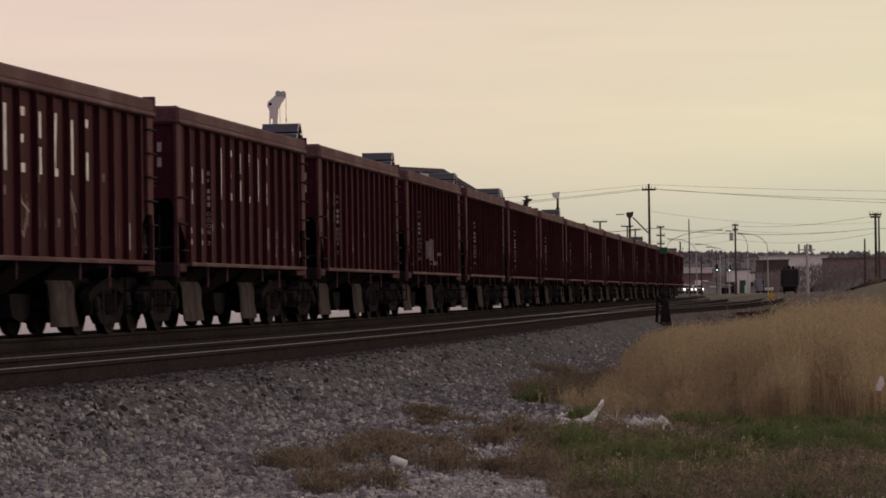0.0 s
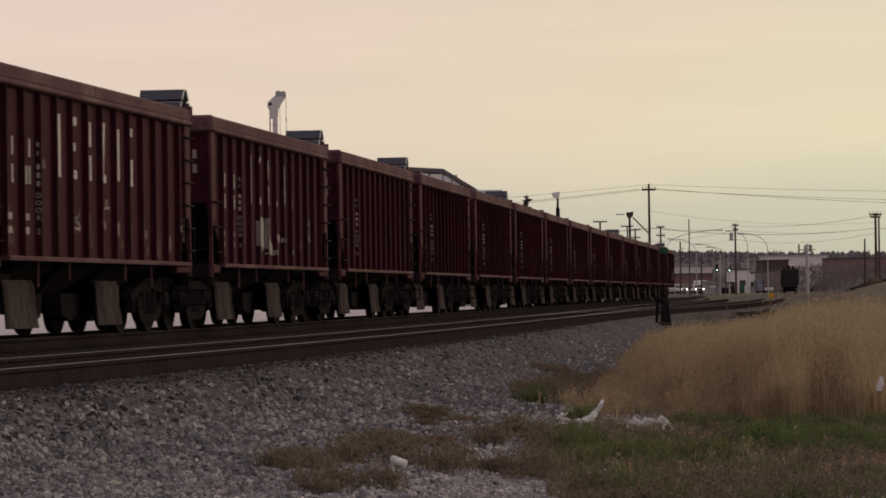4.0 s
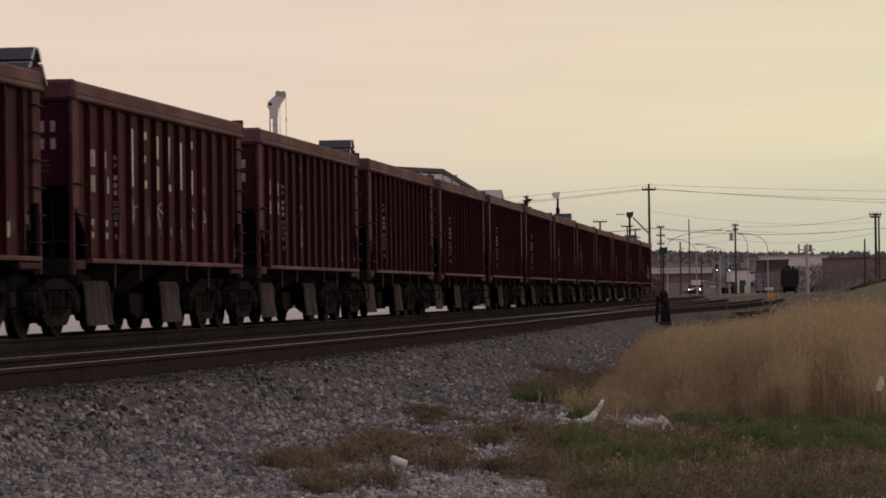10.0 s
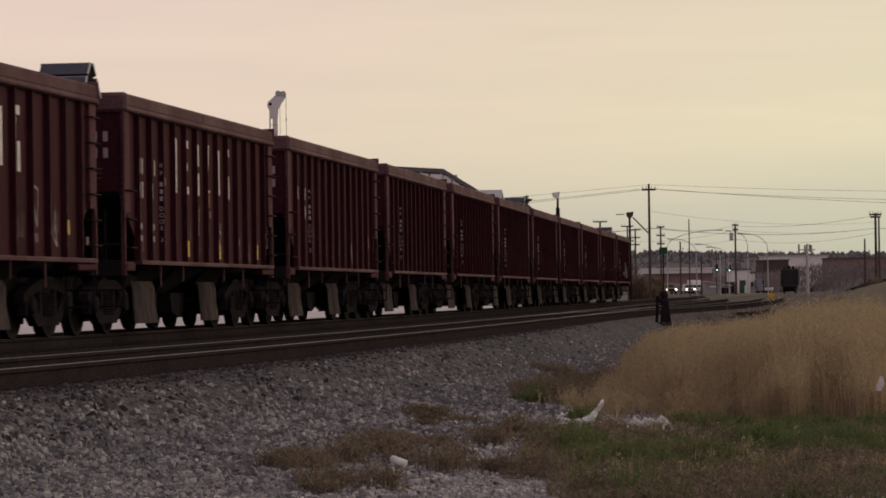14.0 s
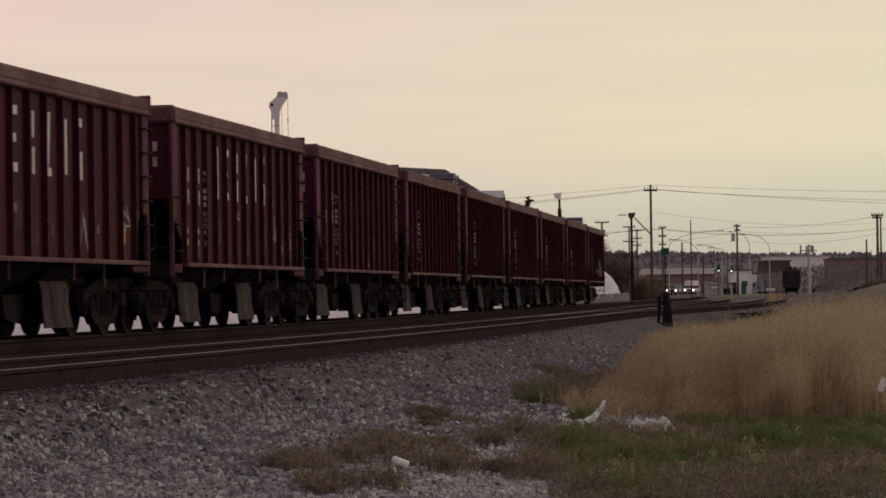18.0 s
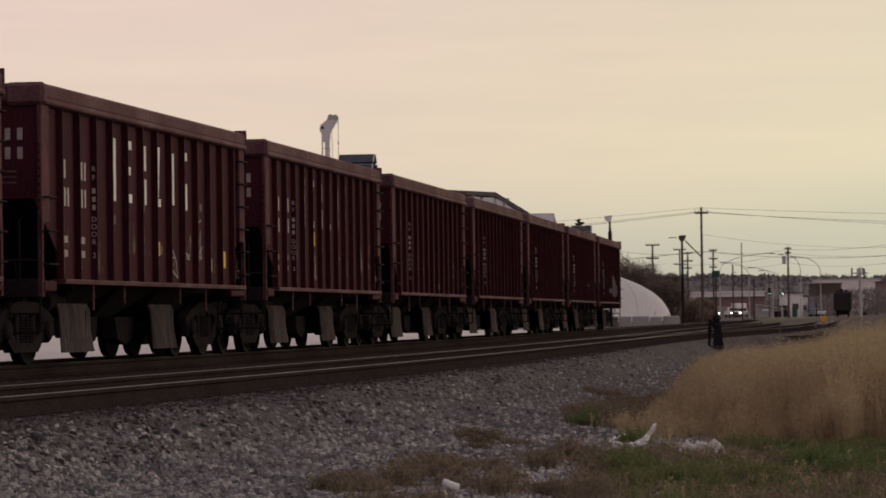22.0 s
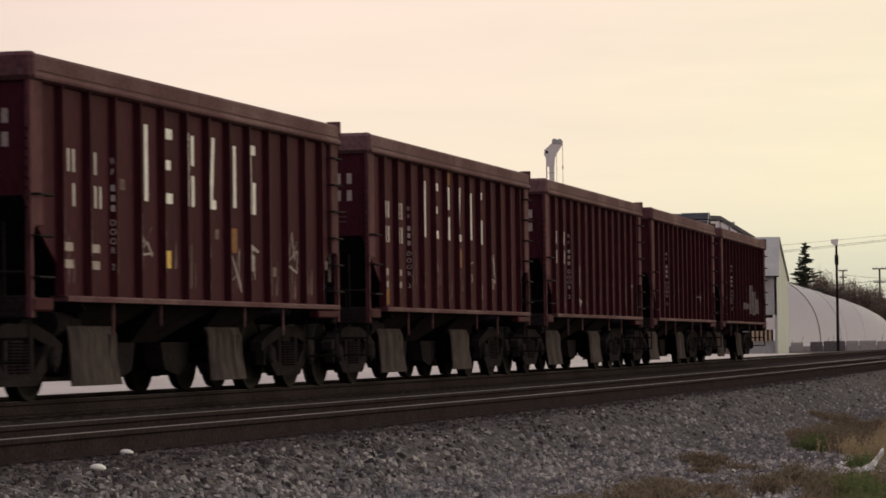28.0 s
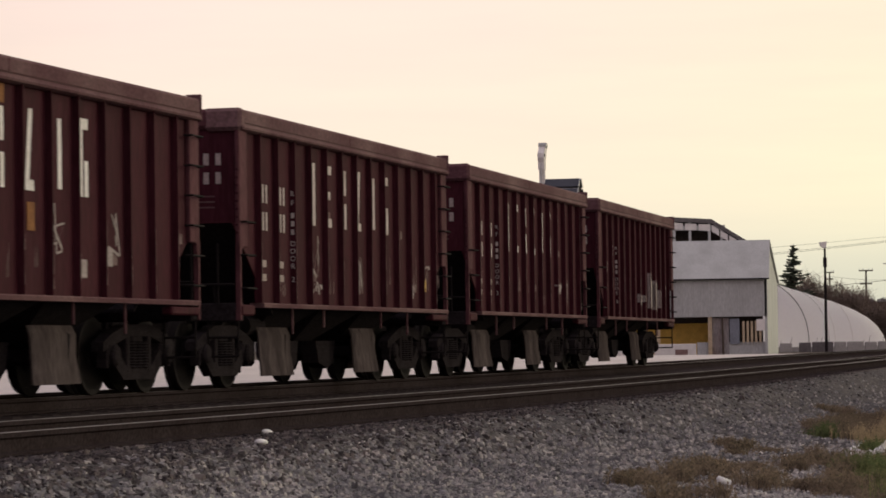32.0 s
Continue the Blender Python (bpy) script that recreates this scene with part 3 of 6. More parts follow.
            for z in (0.42, 0.66):
                steps.rod((x - 0.2, y + sy * 0.05, z), (x + 0.2, y + sy * 0.05, z), 0.016, n=6)
            part("sill_step", steps, STEEL, car)
        for x in (0.9, 1.25, -0.9, -1.25):
            part("end_ladder_rail", Shape().rod((x, y + sy * 0.01, 1.05), (x, y + sy * 0.01, 1.85), 0.016, n=6), STEEL, car)
        cpl = Shape().box((0, y - sy * 0.2, 0.84), (0.2, 0.7, 0.2), bevel=0.03)
        cpl.box((0.05, y - sy * 0.62, 0.84), (0.34, 0.34, 0.28), bevel=0.06)
        part("coupler", cpl, DARK, car)
        hose = Shape()
        pts = [(0.35, y - sy * 0.1, 0.85), (0.3, y - sy * 0.4, 0.62), (0.15, y - sy * 0.7, 0.5)]
        for p, q in zip(pts, pts[1:]):
            hose.rod(p, q, 0.03, n=6)
        part("brake_hose", hose, DARK, car)
    brake = Shape().lathe([(-0.02, 0.28), (0.02, 0.28), (0.02, 0.22), (-0.02, 0.22)], (-0.75, y0 - 0.08, 2.15), "y", 20)
    brake.box((-0.75, y0, 2.15), (0.25, 0.12, 0.3), bevel=0.02)
    part("hand_brake", brake, DARK, car)
    # underframe and ballast gates
    part("centre_sill", Shape().box((0, 0, 0.86), (0.36, BODY - 0.5, 0.34), bevel=0.02), DARK, car)
    for y in (-2.3, 0.0, 2.3):
        h = Shape()
        ring = [(1.38, 1.15, 1.1), (0.72, 0.45, 0.62)]
        vs = []
        for hx, hy, z in ring:
            vs += [(-hx, y - hy, z), (hx, y - hy, z), (hx, y + hy, z), (-hx, y + hy, z)]
        h.add(vs, [(0, 1, 5, 4), (1, 2, 6, 5), (2, 3, 7, 6), (3, 0, 4, 7), (0, 3, 2, 1), (4, 5, 6, 7)])
        part("hopper_bay", h, DARK, car)
    for y in (-1.2, 0.75):
        for sx in (-1, 1):
            d = Shape().prism([(y - 0.5, 0.62), (y + 0.55, 0.62), (y + 0.45, 0.3), (y + 0.1, 0.22), (y - 0.35, 0.3)], sx * 0.62, sx * 0.85)
            part("ballast_gate", d, DARK, car)
    for y, w in ((-2.72, 0.80), (1.90, 0.73)):
        for sx in (-1, 1):
            # a bent plate: flat before, rolling inwards behind, tapering to its foot
            cols = [(-1.0, -0.05), (-0.85, -0.01), (-0.4, 0.012), (0.0, 0.012), (0.3, 0.0), (0.5, -0.03), (0.62, -0.075), (0.8, -0.04), (0.98, -0.06), (1.1, -0.15)]
            rows3 = [(0.80, 0.92, -0.04), (0.70, 0.95, 0.0), (0.45, 0.92, 0.01), (0.15, 1.0, 0.05)]
            ch, vs, fs, nc = Shape(), [], [], len(cols)
            for inner in (0.0, 0.02):
                for z, f, out in rows3:
                    vs += [(sx * (1.18 + out + d - inner), y + w * u * f, z) for u, d in cols]
            for q in range(2):
                for r in range(3):
                    for c in range(nc - 1):
                        o = q * 4 * nc + r * nc + c
                        fs.append((o, o + 1, o + nc + 1, o + nc))
            ch.add(vs, fs)
            part("ballast_chute", ch, CHUTE, car, "dusty grey ballast chute plate", smooth=True)
            part("chute_bracket", Shape().box((sx * 0.95, y + w * 0.7, 0.5), (0.35, 0.3, 0.5), bevel=0.05), DARK, car)
    cyl = Shape().rod((-0.9, 3.1, 0.85), (-0.9, 3.9, 0.85), 0.16, n=14)
    part("brake_cylinder", cyl, DARK, car)
    part("air_reservoir", Shape().rod((0.95, -3.0, 0.82), (0.95, -2.1 - 1.6, 0.82), 0.14, n=14), DARK, car)
    for y in (-4.75, 4.75):
        build_truck(car, y)
    return car


NAME_BARS = (
    (3, ((0.08, 0.17, 0.0, 1.0, 0.0), (0.30, 0.42, 0.0, 1.0, 0.0))),
    (4, ((0.24, 0.46, 0.0, 0.14, 0.0), (0.24, 0.40, 0.45, 0.58, 0.0), (0.24, 0.46, 0.86, 1.0, 0.0))),
    (5, ((0.18, 0.26, 0.0, 1.0, 0.0), (0.34, 0.44, 0.56, 0.97, 0.0), (0.35, 0.45, 0.0, 0.42, 0.0))),
    (6, ((0.22, 0.33, 0.10, 1.0, 0.10), (0.22, 0.46, 0.0, 0.13, 0.0))),
    (7, ((0.12, 0.20, 0.04, 0.96, 0.0), (0.34, 0.45, 0.06, 0.94, 0.0))),
    (8, ((0.24, 0.44, 0.86, 1.0, 0.0), (0.33, 0.44, 0.0, 0.46, 0.0), (0.20, 0.28, 0.0, 1.0, 0.0))),
)


def scrapes(seed):
    """Pale vertical scuffs along the rib edges and the sheet behind them, joined: too many to count."""
    g = random.Random(seed)
    sh = Shape()
    for y in RIBS:
        for k in range(g.randint(1, 3)):
            lo = g.uniform(1.15, 1.75)
            hi = min(3.2, lo + g.uniform(0.12, 0.55))
            w = g.uniform(0.004, 0.010)
            sh.prism([(y + 0.006 - w, lo), (y + 0.006 + w, lo), (y + 0.006 + w * 0.3, hi), (y + 0.006 - w * 0.5, hi)], HALF, HALF + 0.003)
        if g.random() < 0.55:
            lo = g.uniform(1.15, 1.5)
            for q in range(3):
                a = y + g.uniform(0.3, 0.6)
                w, hi = g.uniform(0.008, 0.02), lo + g.uniform(0.15, 0.55)
                sh.prism([(a - w, lo), (a + w, lo + 0.03), (a + w * 0.4 + 0.02, hi), (a - w * 0.3 + 0.02, hi - 0.04)], SHEET, SHEET + 0.003)
        if g.random() < 0.35:
            a, lo = y + g.uniform(0.2, 0.45), g.uniform(1.2, 2.4)
            sh.prism([(a, lo), (a + 0.14, lo), (a + 0.14, lo + 0.12), (a, lo + 0.12)], SHEET, SHEET + 0.003)
    return sh.mesh("paint_wear", SCUFF)


def mark_car(car, seed, shade, number):
    """Painted marks of the near side: plain bars for names and numbers, stencilled door words on a rib."""
    r = random.Random(seed)
    x = SHEET + 0.004
    # big name: plain white blocks and bars, one set in each of six bays
    z0, z1 = 2.20, 3.06
    for i, blocks in NAME_BARS:
        a = RIBS[i]
        bars = Shape()
        for u0, u1, w0, w1, slant in blocks:
            lo, hi = z0 + (z1 - z0) * w0, z0 + (z1 - z0) * w1
            bars.prism([(a + u0, lo), (a + u1, lo), (a + u1 + slant, hi), (a + u0 + slant, hi)], x - 0.002, x + 0.002)
        part("painted_name_bar", bars, shade, car)
    for i in (0, 1):
        for z in (2.53, 2.17):
            for k in range(3):
                if r.random() < 0.85:
                    part("painted_number_bar", MARKS["digit"], None, car, m=pose(x, RIBS[i] + 0.18 + k * 0.15, z))
        for z in (1.62, 1.44):
            part("stencil_bar", MARKS["stencil"], None, car, m=pose(x, RIBS[i] + 0.32, z))
    tagged(part("paint_wear", SCUFFS[seed % len(SCUFFS)], None, car), kind="stuff")
    # door words down the flank of the third rib
    yr = RIBS[2] - 0.012
    for z, ch in ((2.58, "R"), (2.46, "F"), (1.91, "D"), (1.81, "O"), (1.71, "O"), (1.61, "R"), (1.43, number)):
        part("stencil_letter", LETTERS[ch], None, car, m=Matrix.Translation((SHEET + 0.036, yr, z)) @ pose(0, 0, 0, 90, 0, 0))
    for z in (2.29, 2.18, 2.07):
        part("stencil_bar", MARKS["flank"], None, car, m=pose(SHEET + 0.036, yr - 0.001, z))
    # number bars on the end sheet
    for z in (2.92, 2.68):
        for k in range(4):
            part("painted_number_bar", MARKS["end"], None, car, m=pose(0.78 + k * 0.16, -BODY / 2 + 0.04, z))
    for z in (2.45, 2.38, 2.31):
        part("stencil_bar", MARKS["endline"], None, car, m=pose(1.0, -BODY / 2 + 0.04, z))
    # chalked scrawls and a stencil or two, low on the side
    for k in range(r.randint(2, 4)):
        i = r.randint(3, 11)
        a, z = RIBS[i] + r.uniform(0.15, 0.3), r.uniform(1.3, 1.7)
        path = [(x, a, z)] + [(x, a + r.uniform(-0.05, 0.42), z + r.uniform(-0.15, 0.45)) for q in range(7)]
        w = 0.014
        vs, fs = [], []
        for p in path:
            vs += [(p[0] + 0.001, p[1] - w, p[2] - w), (p[0] + 0.001, p[1] + w, p[2] + w)]
        fs = [(2 * q, 2 * q + 1, 2 * q + 3, 2 * q + 2) for q in range(len(path) - 1)]
        part("chalk_scrawl", Shape().add(vs, fs), CHALK, car)
    for i in (r.randint(4, 11), r.randint(5, 11)):
        part("stencil_bar", Shape().box((x, RIBS[i] + 0.3, r.uniform(1.35, 1.6)), (0.004, 0.16, 0.2)), r.choice([CHALK, FADEWHITE, YELLOW]), car)


def add_solar_box(car):
    """A-frame of two dark panels on a light frame, on the platform at the far end of the car."""
    y, x0, x1 = BODY / 2 + 0.40, 0.70, 1.38
    fr = Shape()
    for x in (x0 + 0.03, x1 - 0.03):
        fr.prism([(y - 0.40, 3.36), (y + 0.44, 3.3), (y + 0.05, 3.87), (y - 0.05, 3.87)], x - 0.02, x + 0.02)
    fr.box(((x0 + x1) / 2, y - 0.3, 3.3), (x1 - x0, 0.9, 0.05))
    box = part("panel_frame", fr, DARK, car)
    for sy in (-1, 1):
        # two panels one above the other on each slope, each in a pale frame
        for (da, za), (db, zb) in (((0.06, 3.885), (0.20, 3.72)), ((0.24, 3.68), (0.46, 3.42))):
            pan = Shape().prism([(y + sy * da, za), (y + sy * (da + 0.025), za + 0.02), (y + sy * (db + 0.025), zb + 0.02), (y + sy * db, zb)], x0 - 0.03, x1)
            pan = part("solar_panel", pan, PANEL, box, "dark solar panel")
            part("panel_trim", Shape().box(((x0 + x1) / 2 - 0.015, y + sy * (da + 0.012), za + 0.012), (x1 - x0 + 0.05, 0.035, 0.022)), GALV, pan)
            part("panel_trim", Shape().prism([(y + sy * (da + 0.0), za), (y + sy * (da + 0.03), za + 0.025), (y + sy * (db + 0.03), zb + 0.025), (y + sy * db, zb)], x1, x1 + 0.015), GALV, pan)


FADEWHITE = material("faded_white_paint", (0.40, 0.34, 0.32), 0.8, 0, 0.3, 5, 0, 40)
DULLWHITE = material("dull_white_paint", (0.56, 0.51, 0.49), 0.8, 0, 0.2, 5, 0, 40)
CHALK = material("chalk", (0.38, 0.335, 0.325), 0.9, 0, 0.4, 6, 0, 50)
MARKS = {"digit": Shape().box((0, 0, 0), (0.004, 0.060, 0.24)).mesh("bar", DULLWHITE), "stencil": Shape().box((0, 0, 0), (0.004, 0.24, 0.09)).mesh("bar", FADEWHITE), "flank": Shape().box((0, 0, 0), (0.045, 0.003, 0.07)).mesh("bar", DULLWHITE), "end": Shape().box((0, 0, 0), (0.07, 0.004, 0.15)).mesh("bar", FADEWHITE), "endline": Shape().box((0, 0, 0), (0.42, 0.004, 0.02)).mesh("bar", FADED)}
RUSTMARK = material("faded_orange_patch", (0.26, 0.12, 0.045), 0.8, 0, 0.35, 5, 0, 40, (0.13, 0.06, 0.035), 0.8)
SCUFF = material("rubbed_pale_paint", (0.20, 0.145, 0.14), 0.8, 0, 0.4, 6, 0, 40, (0.10, 0.06, 0.06), 0.9)
SCUFFS = [scrapes(50 + q) for q in range(5)]
LETTERS = {c: lettering(c, 0.097, DULLWHITE) for c in "RFDO23"}


def car_place(k, t):
    """Pose of the car k places ahead of the last one, at t seconds."""
    s = 81.865 - k * PITCH + 5.6652 * (28 - t) + 0.0037466 * (28 - t) * (0 - t) + BODY / 2
    xa, ya, ha = on_line(s - 3.6, TRAIN_C)
    xb, yb, hb = on_line(s + 3.6, TRAIN_C)
    h = math.atan2(-(xb - xa), yb - ya)
    return pose((xa + xb) / 2, (ya + yb) / 2, RAIL_Z, 0, 0, math.degrees(h))


CARS = []


def build_train():
    base = build_car()
    count = 17
    for k in range(count):
        m = car_place(k, 0.0)
        car = base if k == 0 else copy_thing(base, m)
        if k == 0:
            car.matrix_basis = m
        CARS.append(car)
    for k, car in enumerate(CARS):
        mark_car(car, 11 + k, WHITE if k % 3 != 2 else DULLWHITE, "23"[k % 2])
        if k in SOLAR_CARS:
            add_solar_box(car)
    for k, i, z0, z1 in ((0, 8, 1.3, 2.15), (0, 9, 1.28, 2.05), (0, 6, 1.35, 1.7), (13, 4, 1.35, 2.0), (13, 5, 1.25, 1.6), (13, 6, 1.5, 1.7), (2, 3, 1.25, 1.45), (1, 9, 1.5, 1.75)):
        r = random.Random(k * 7 + i)
        tag = Shape()
        for q in range(7):
            a = RIBS[i] + 0.28 + q * 0.068
            lo, hi = z0 + r.uniform(0, 0.15), z1 - r.uniform(0, 0.22)
            tag.box((SHEET + 0.005, a, (lo + hi) / 2), (0.004, 0.07, hi - lo))
        for q in (0, 1):
            if i + q < 13 and r.random() < 0.8:
                lo, hi = z0 + r.uniform(0, 0.15), z1 - r.uniform(0, 0.3)
                tag.box((HALF + 0.002, RIBS[i + q] + 0.022, (lo + hi) / 2), (0.004, 0.06, hi - lo))
                tag.box((SHEET + 0.036, RIBS[i + q] - 0.010, (lo + hi) / 2), (0.06, 0.004, hi - lo))
        tagged(part("painted_scrawl", tag, CHALK, CARS[k]), kind="stuff")
    for k, i, z in ((5, 4, 2.0), (6, 11, 1.5), (9, 4, 1.32), (9, 7, 1.30), (9, 11, 1.33)):
        part("yellow_sticker", Shape().box((SHEET + 0.006, RIBS[i] + 0.32, z), (0.004, 0.3, 0.26)), YELLOW, CARS[k])
    for k, i, z, h in ((4, 7, 1.85, 0.3), (3, 5, 3.17, 0.2), (3, 6, 1.93, 0.3), (3, 0, 1.25, 0.22), (9, 6, 2.15, 0.25)):
        part("faded_sticker", Shape().box((SHEET + 0.006, RIBS[i] + 0.36, z), (0.004, 0.2, h)), RUSTMARK, CARS[k], "faded orange patch")
    # marker and hose on the last car
    last = CARS[0]
    e = Shape().box((0.0, BODY / 2 + 0.72, 1.15), (0.3, 0.25, 0.4), bevel=0.03)
    part("end_marker", e, DARK, last)


SOLAR_CARS = (1, 5, 10, 12, 13, 14, 15)


# ---- things beyond the train ----
def pole(name, label, category, x, y, z0, z1, r, arms=(), mat=None, group=""):
    p = thing(name, label, category, pose(x, y, z0), group)
    part("shaft", Shape().rod((0, 0, -0.3), (0, 0, z1 - z0), r, r * 0.7, n=10), mat or WOODPOLE, p)
    for za, w, ang in arms:
        m = Matrix.Rotation(radians(ang), 3, "Z")
        part("cross_arm", Shape().box((0, 0, za - z0), (w, 0.14, 0.16), rot=m, bevel=0.02), mat or WOODPOLE, p)
        ins = Shape()
        for u in (-0.46, -0.2, 0.2, 0.46):
            c = m @ Vector((u * w, 0, 0))
            ins.rod((c.x, c.y, za - z0 + 0.06), (c.x, c.y, za - z0 + 0.3), 0.05, 0.03, n=6)
        part("insulator", ins, GALV, p)
    return p


def build_shed():
    shed = thing("metal_shed", "tall grey corrugated metal shed with a gable roof", "shed", pose(0, 225, 0.9))
    # front wall from x=-12 to 4.2; gable end runs back to the right
    x0, x1, eave, ridge = -12.0, 4.18, 5.4, 8.3
    back = Vector((1.25, 20.0))
    wall = Shape().box(((x0 + x1) / 2, 0.1, (2.6 + eave) / 2), (x1 - x0, 0.2, eave - 2.6))
    part("front_wall", wall, GALV, shed)
    strips = Shape()
    x = x0 + 0.2
    while x < x1:
        strips.box((x, -0.03, (2.6 + eave) / 2), (0.05, 0.06, eave - 2.6))
        x += 0.42
    part("wall_corrugation", strips, GALV, shed)
    m0, m1 = Vector((x1, 0.0)), Vector((x1, 0.0)) + back
    mid = m0 + back * 0.16
    g = Shape()
    o = [(m0.x, m0.y, -0.5), (m1.x, m1.y, -0.5), (m1.x, m1.y, eave), (mid.x, mid.y, ridge), (m0.x, m0.y, eave)]
    g.add(o + [(a - 0.2, b, c) for a, b, c in o], [(0, 1, 2, 3, 4), (9, 8, 7, 6, 5), (0, 5, 6, 1), (1, 6, 7, 2), (2, 7, 8, 3), (3, 8, 9, 4), (4, 9, 5, 0)])
    part("gable_wall", g, GALV, shed)
    r = Shape()
    q = [(x0, -0.35, eave - 0.05), (m0.x + 0.15, -0.35, eave - 0.05), (mid.x + 0.15, mid.y, ridge), (x0, mid.y, ridge)]
    r.add(q + [(a, b, c + 0.12) for a, b, c in q], [(0, 1, 2, 3), (7, 6, 5, 4), (0, 4, 5, 1), (1, 5, 6, 2), (2, 6, 7, 3), (3, 7, 4, 0)])
    q = [(x0, mid.y, ridge), (mid.x + 0.15, mid.y, ridge), (m1.x + 0.15, m1.y, eave), (x0, m1.y, eave)]
    r.add(q + [(a, b, c + 0.12) for a, b, c in q], [(0, 1, 2, 3), (7, 6, 5, 4), (0, 4, 5, 1), (1, 5, 6, 2), (2, 6, 7, 3), (3, 7, 4, 0)])
    part("roof", r, GALV, shed)
    part("roof_seam", Shape().box(((x0 + x1) / 2, -0.36, eave), (x1 - x0 + 0.3, 0.06, 0.1)), DARK, shed)
    low = Shape().box((1.5, 0.4, -0.15), (5.2, 0.08, 1.7))
    x = -1.0
    while x < 4.05:
        low.box((x, 0.34, -0.15), (0.07, 0.05, 1.7))
        x += 0.21
    part("lower_panel", low, GALV, shed)
    part("rusty_panel", Shape().box((0.62, 0.3, 0.85), (1.36, 0.06, 3.3)), RUSTY, shed, "rust-streaked sheet panel")
    part("leaning_board", Shape().prism([(0.78, -0.6), (0.94, -0.6), (0.86, 2.6), (0.72, 2.6)], 0.12, 0.2, "xz"), WOODPOLE, shed)
    for x in (-0.12, -4.0, -8.0):
        part("post", Shape().box((x, 0.2, 1.1), (0.3, 0.25, 3.2)), TANBOARD, shed)
    part("blue_panel", Shape().box((1.72, 0.25, 1.5), (0.72, 0.12, 1.9)), BLUEGREY, shed)
    for k in range(5):
        part("slat", Shape().box((2.38 + k * 0.31, 0.15, 1.45), (0.17, 0.1, 1.6)), TANBOARD, shed)
    part("notice", Shape().box((3.72, 0.05, 1.95), (0.75, 0.04, 0.85)), OFFWHITE, shed)
    part("back_wall", Shape().box((-4.0, 9.0, 1.5), (16.0, 0.2, 4.5)), BROWNSIDE, shed)
    yc = thing("yellow_container", "yellow steel container under the shed", "container", pose(-3.9, 228.0, gz(-3.9, 228)))
    part("container_body", Shape().box((0, 1.2, 1.25), (7.4, 2.4, 2.4), bevel=0.05), YELLOW, yc)
    for k in range(14):
        part("container_rib", Shape().box((-3.4 + k * 0.52, -0.03, 1.25), (0.1, 0.06, 2.1)), YELLOW, yc)
    lw = thing("white_barrier_wall", "low white concrete barrier wall with dark joints", "wall", pose(-7.2, 215.0, gz(-7.2, 215)))
    for k in range(4):
        part("barrier_block", Shape().box((-4.5 + k * 3.02, 0, 0.35), (2.98, 0.3, 1.1), bevel=0.03), OFFWHITE, lw)
    part("painted_scrawl", Shape().box((5.0, -0.17, 0.3), (0.9, 0.02, 0.4)), BRICKRED, lw)


def build_truss():
    tr = thing("conveyor_truss", "dark steel conveyor gallery behind the shed roof", "conveyor", pose(0, 250, 0.9))
    top = [(-9.0, 10.9), (-4.5, 11.2), (0.18, 10.9), (3.2, 9.0)]
    for (xa, za), (xb, zb) in zip(top, top[1:]):
        part("top_beam", Shape().prism([(xa, za), (xb, zb), (xb, zb - 0.35), (xa, za - 0.35)], -1.5, 1.5, "xz"), ROOF, tr)
    part("bottom_beam", Shape().box((-3.0, 0, 8.7), (12.4, 2.6, 0.4)), DARK, tr)
    posts = [-6.5, -3.6, -2.9, -1.6, 0.0, 1.0]
    for x in posts:
        z = np.interp(x, [p[0] for p in top], [p[1] for p in top]) - 0.3
        part("post", Shape().box((x, -1.2, (8.7 + z) / 2), (0.22, 0.22, z - 8.7)), GALV, tr)
    part("brace", Shape().box((-1.0, -1.2, 10.2), (4.6, 0.15, 0.4)), GALV, tr)
    part("side_panel", Shape().box((-5.6, -1.0, 10.0), (3.4, 0.1, 2.0)), DARK, tr)
    back = Shape().prism([(-9.0, 8.9), (2.95, 8.9), (0.15, 10.65), (-4.5, 10.9), (-9.0, 10.6)], 1.2, 1.3, "xz")
    part("back_panel", back, BROWNSIDE, tr)
    strip_pts = [(-4.3, 11.15), (0.15, 10.85), (3.0, 9.1)]
    for (xa, za), (xb, zb) in zip(strip_pts, strip_pts[1:]):
        for q in range(4):
            u, v = q / 4 + 0.02, (q + 1) / 4 - 0.02
            part("eave_panel", Shape().prism([(xa + (xb - xa) * u, za + (zb - za) * u - 0.4), (xa + (xb - xa) * v, za + (zb - za) * v - 0.4), (xa + (xb - xa) * v, za + (zb - za) * v - 0.95), (xa + (xb - xa) * u, za + (zb - za) * u - 0.95)], -1.38, -1.32, "xz"), OFFWHITE, tr)
    legs = Shape()
    for x in (-8, -2, 2.6):
        legs.box((x, 0, 4.0), (0.4, 0.4, 9.4))
    part("leg", legs, DARK, tr)


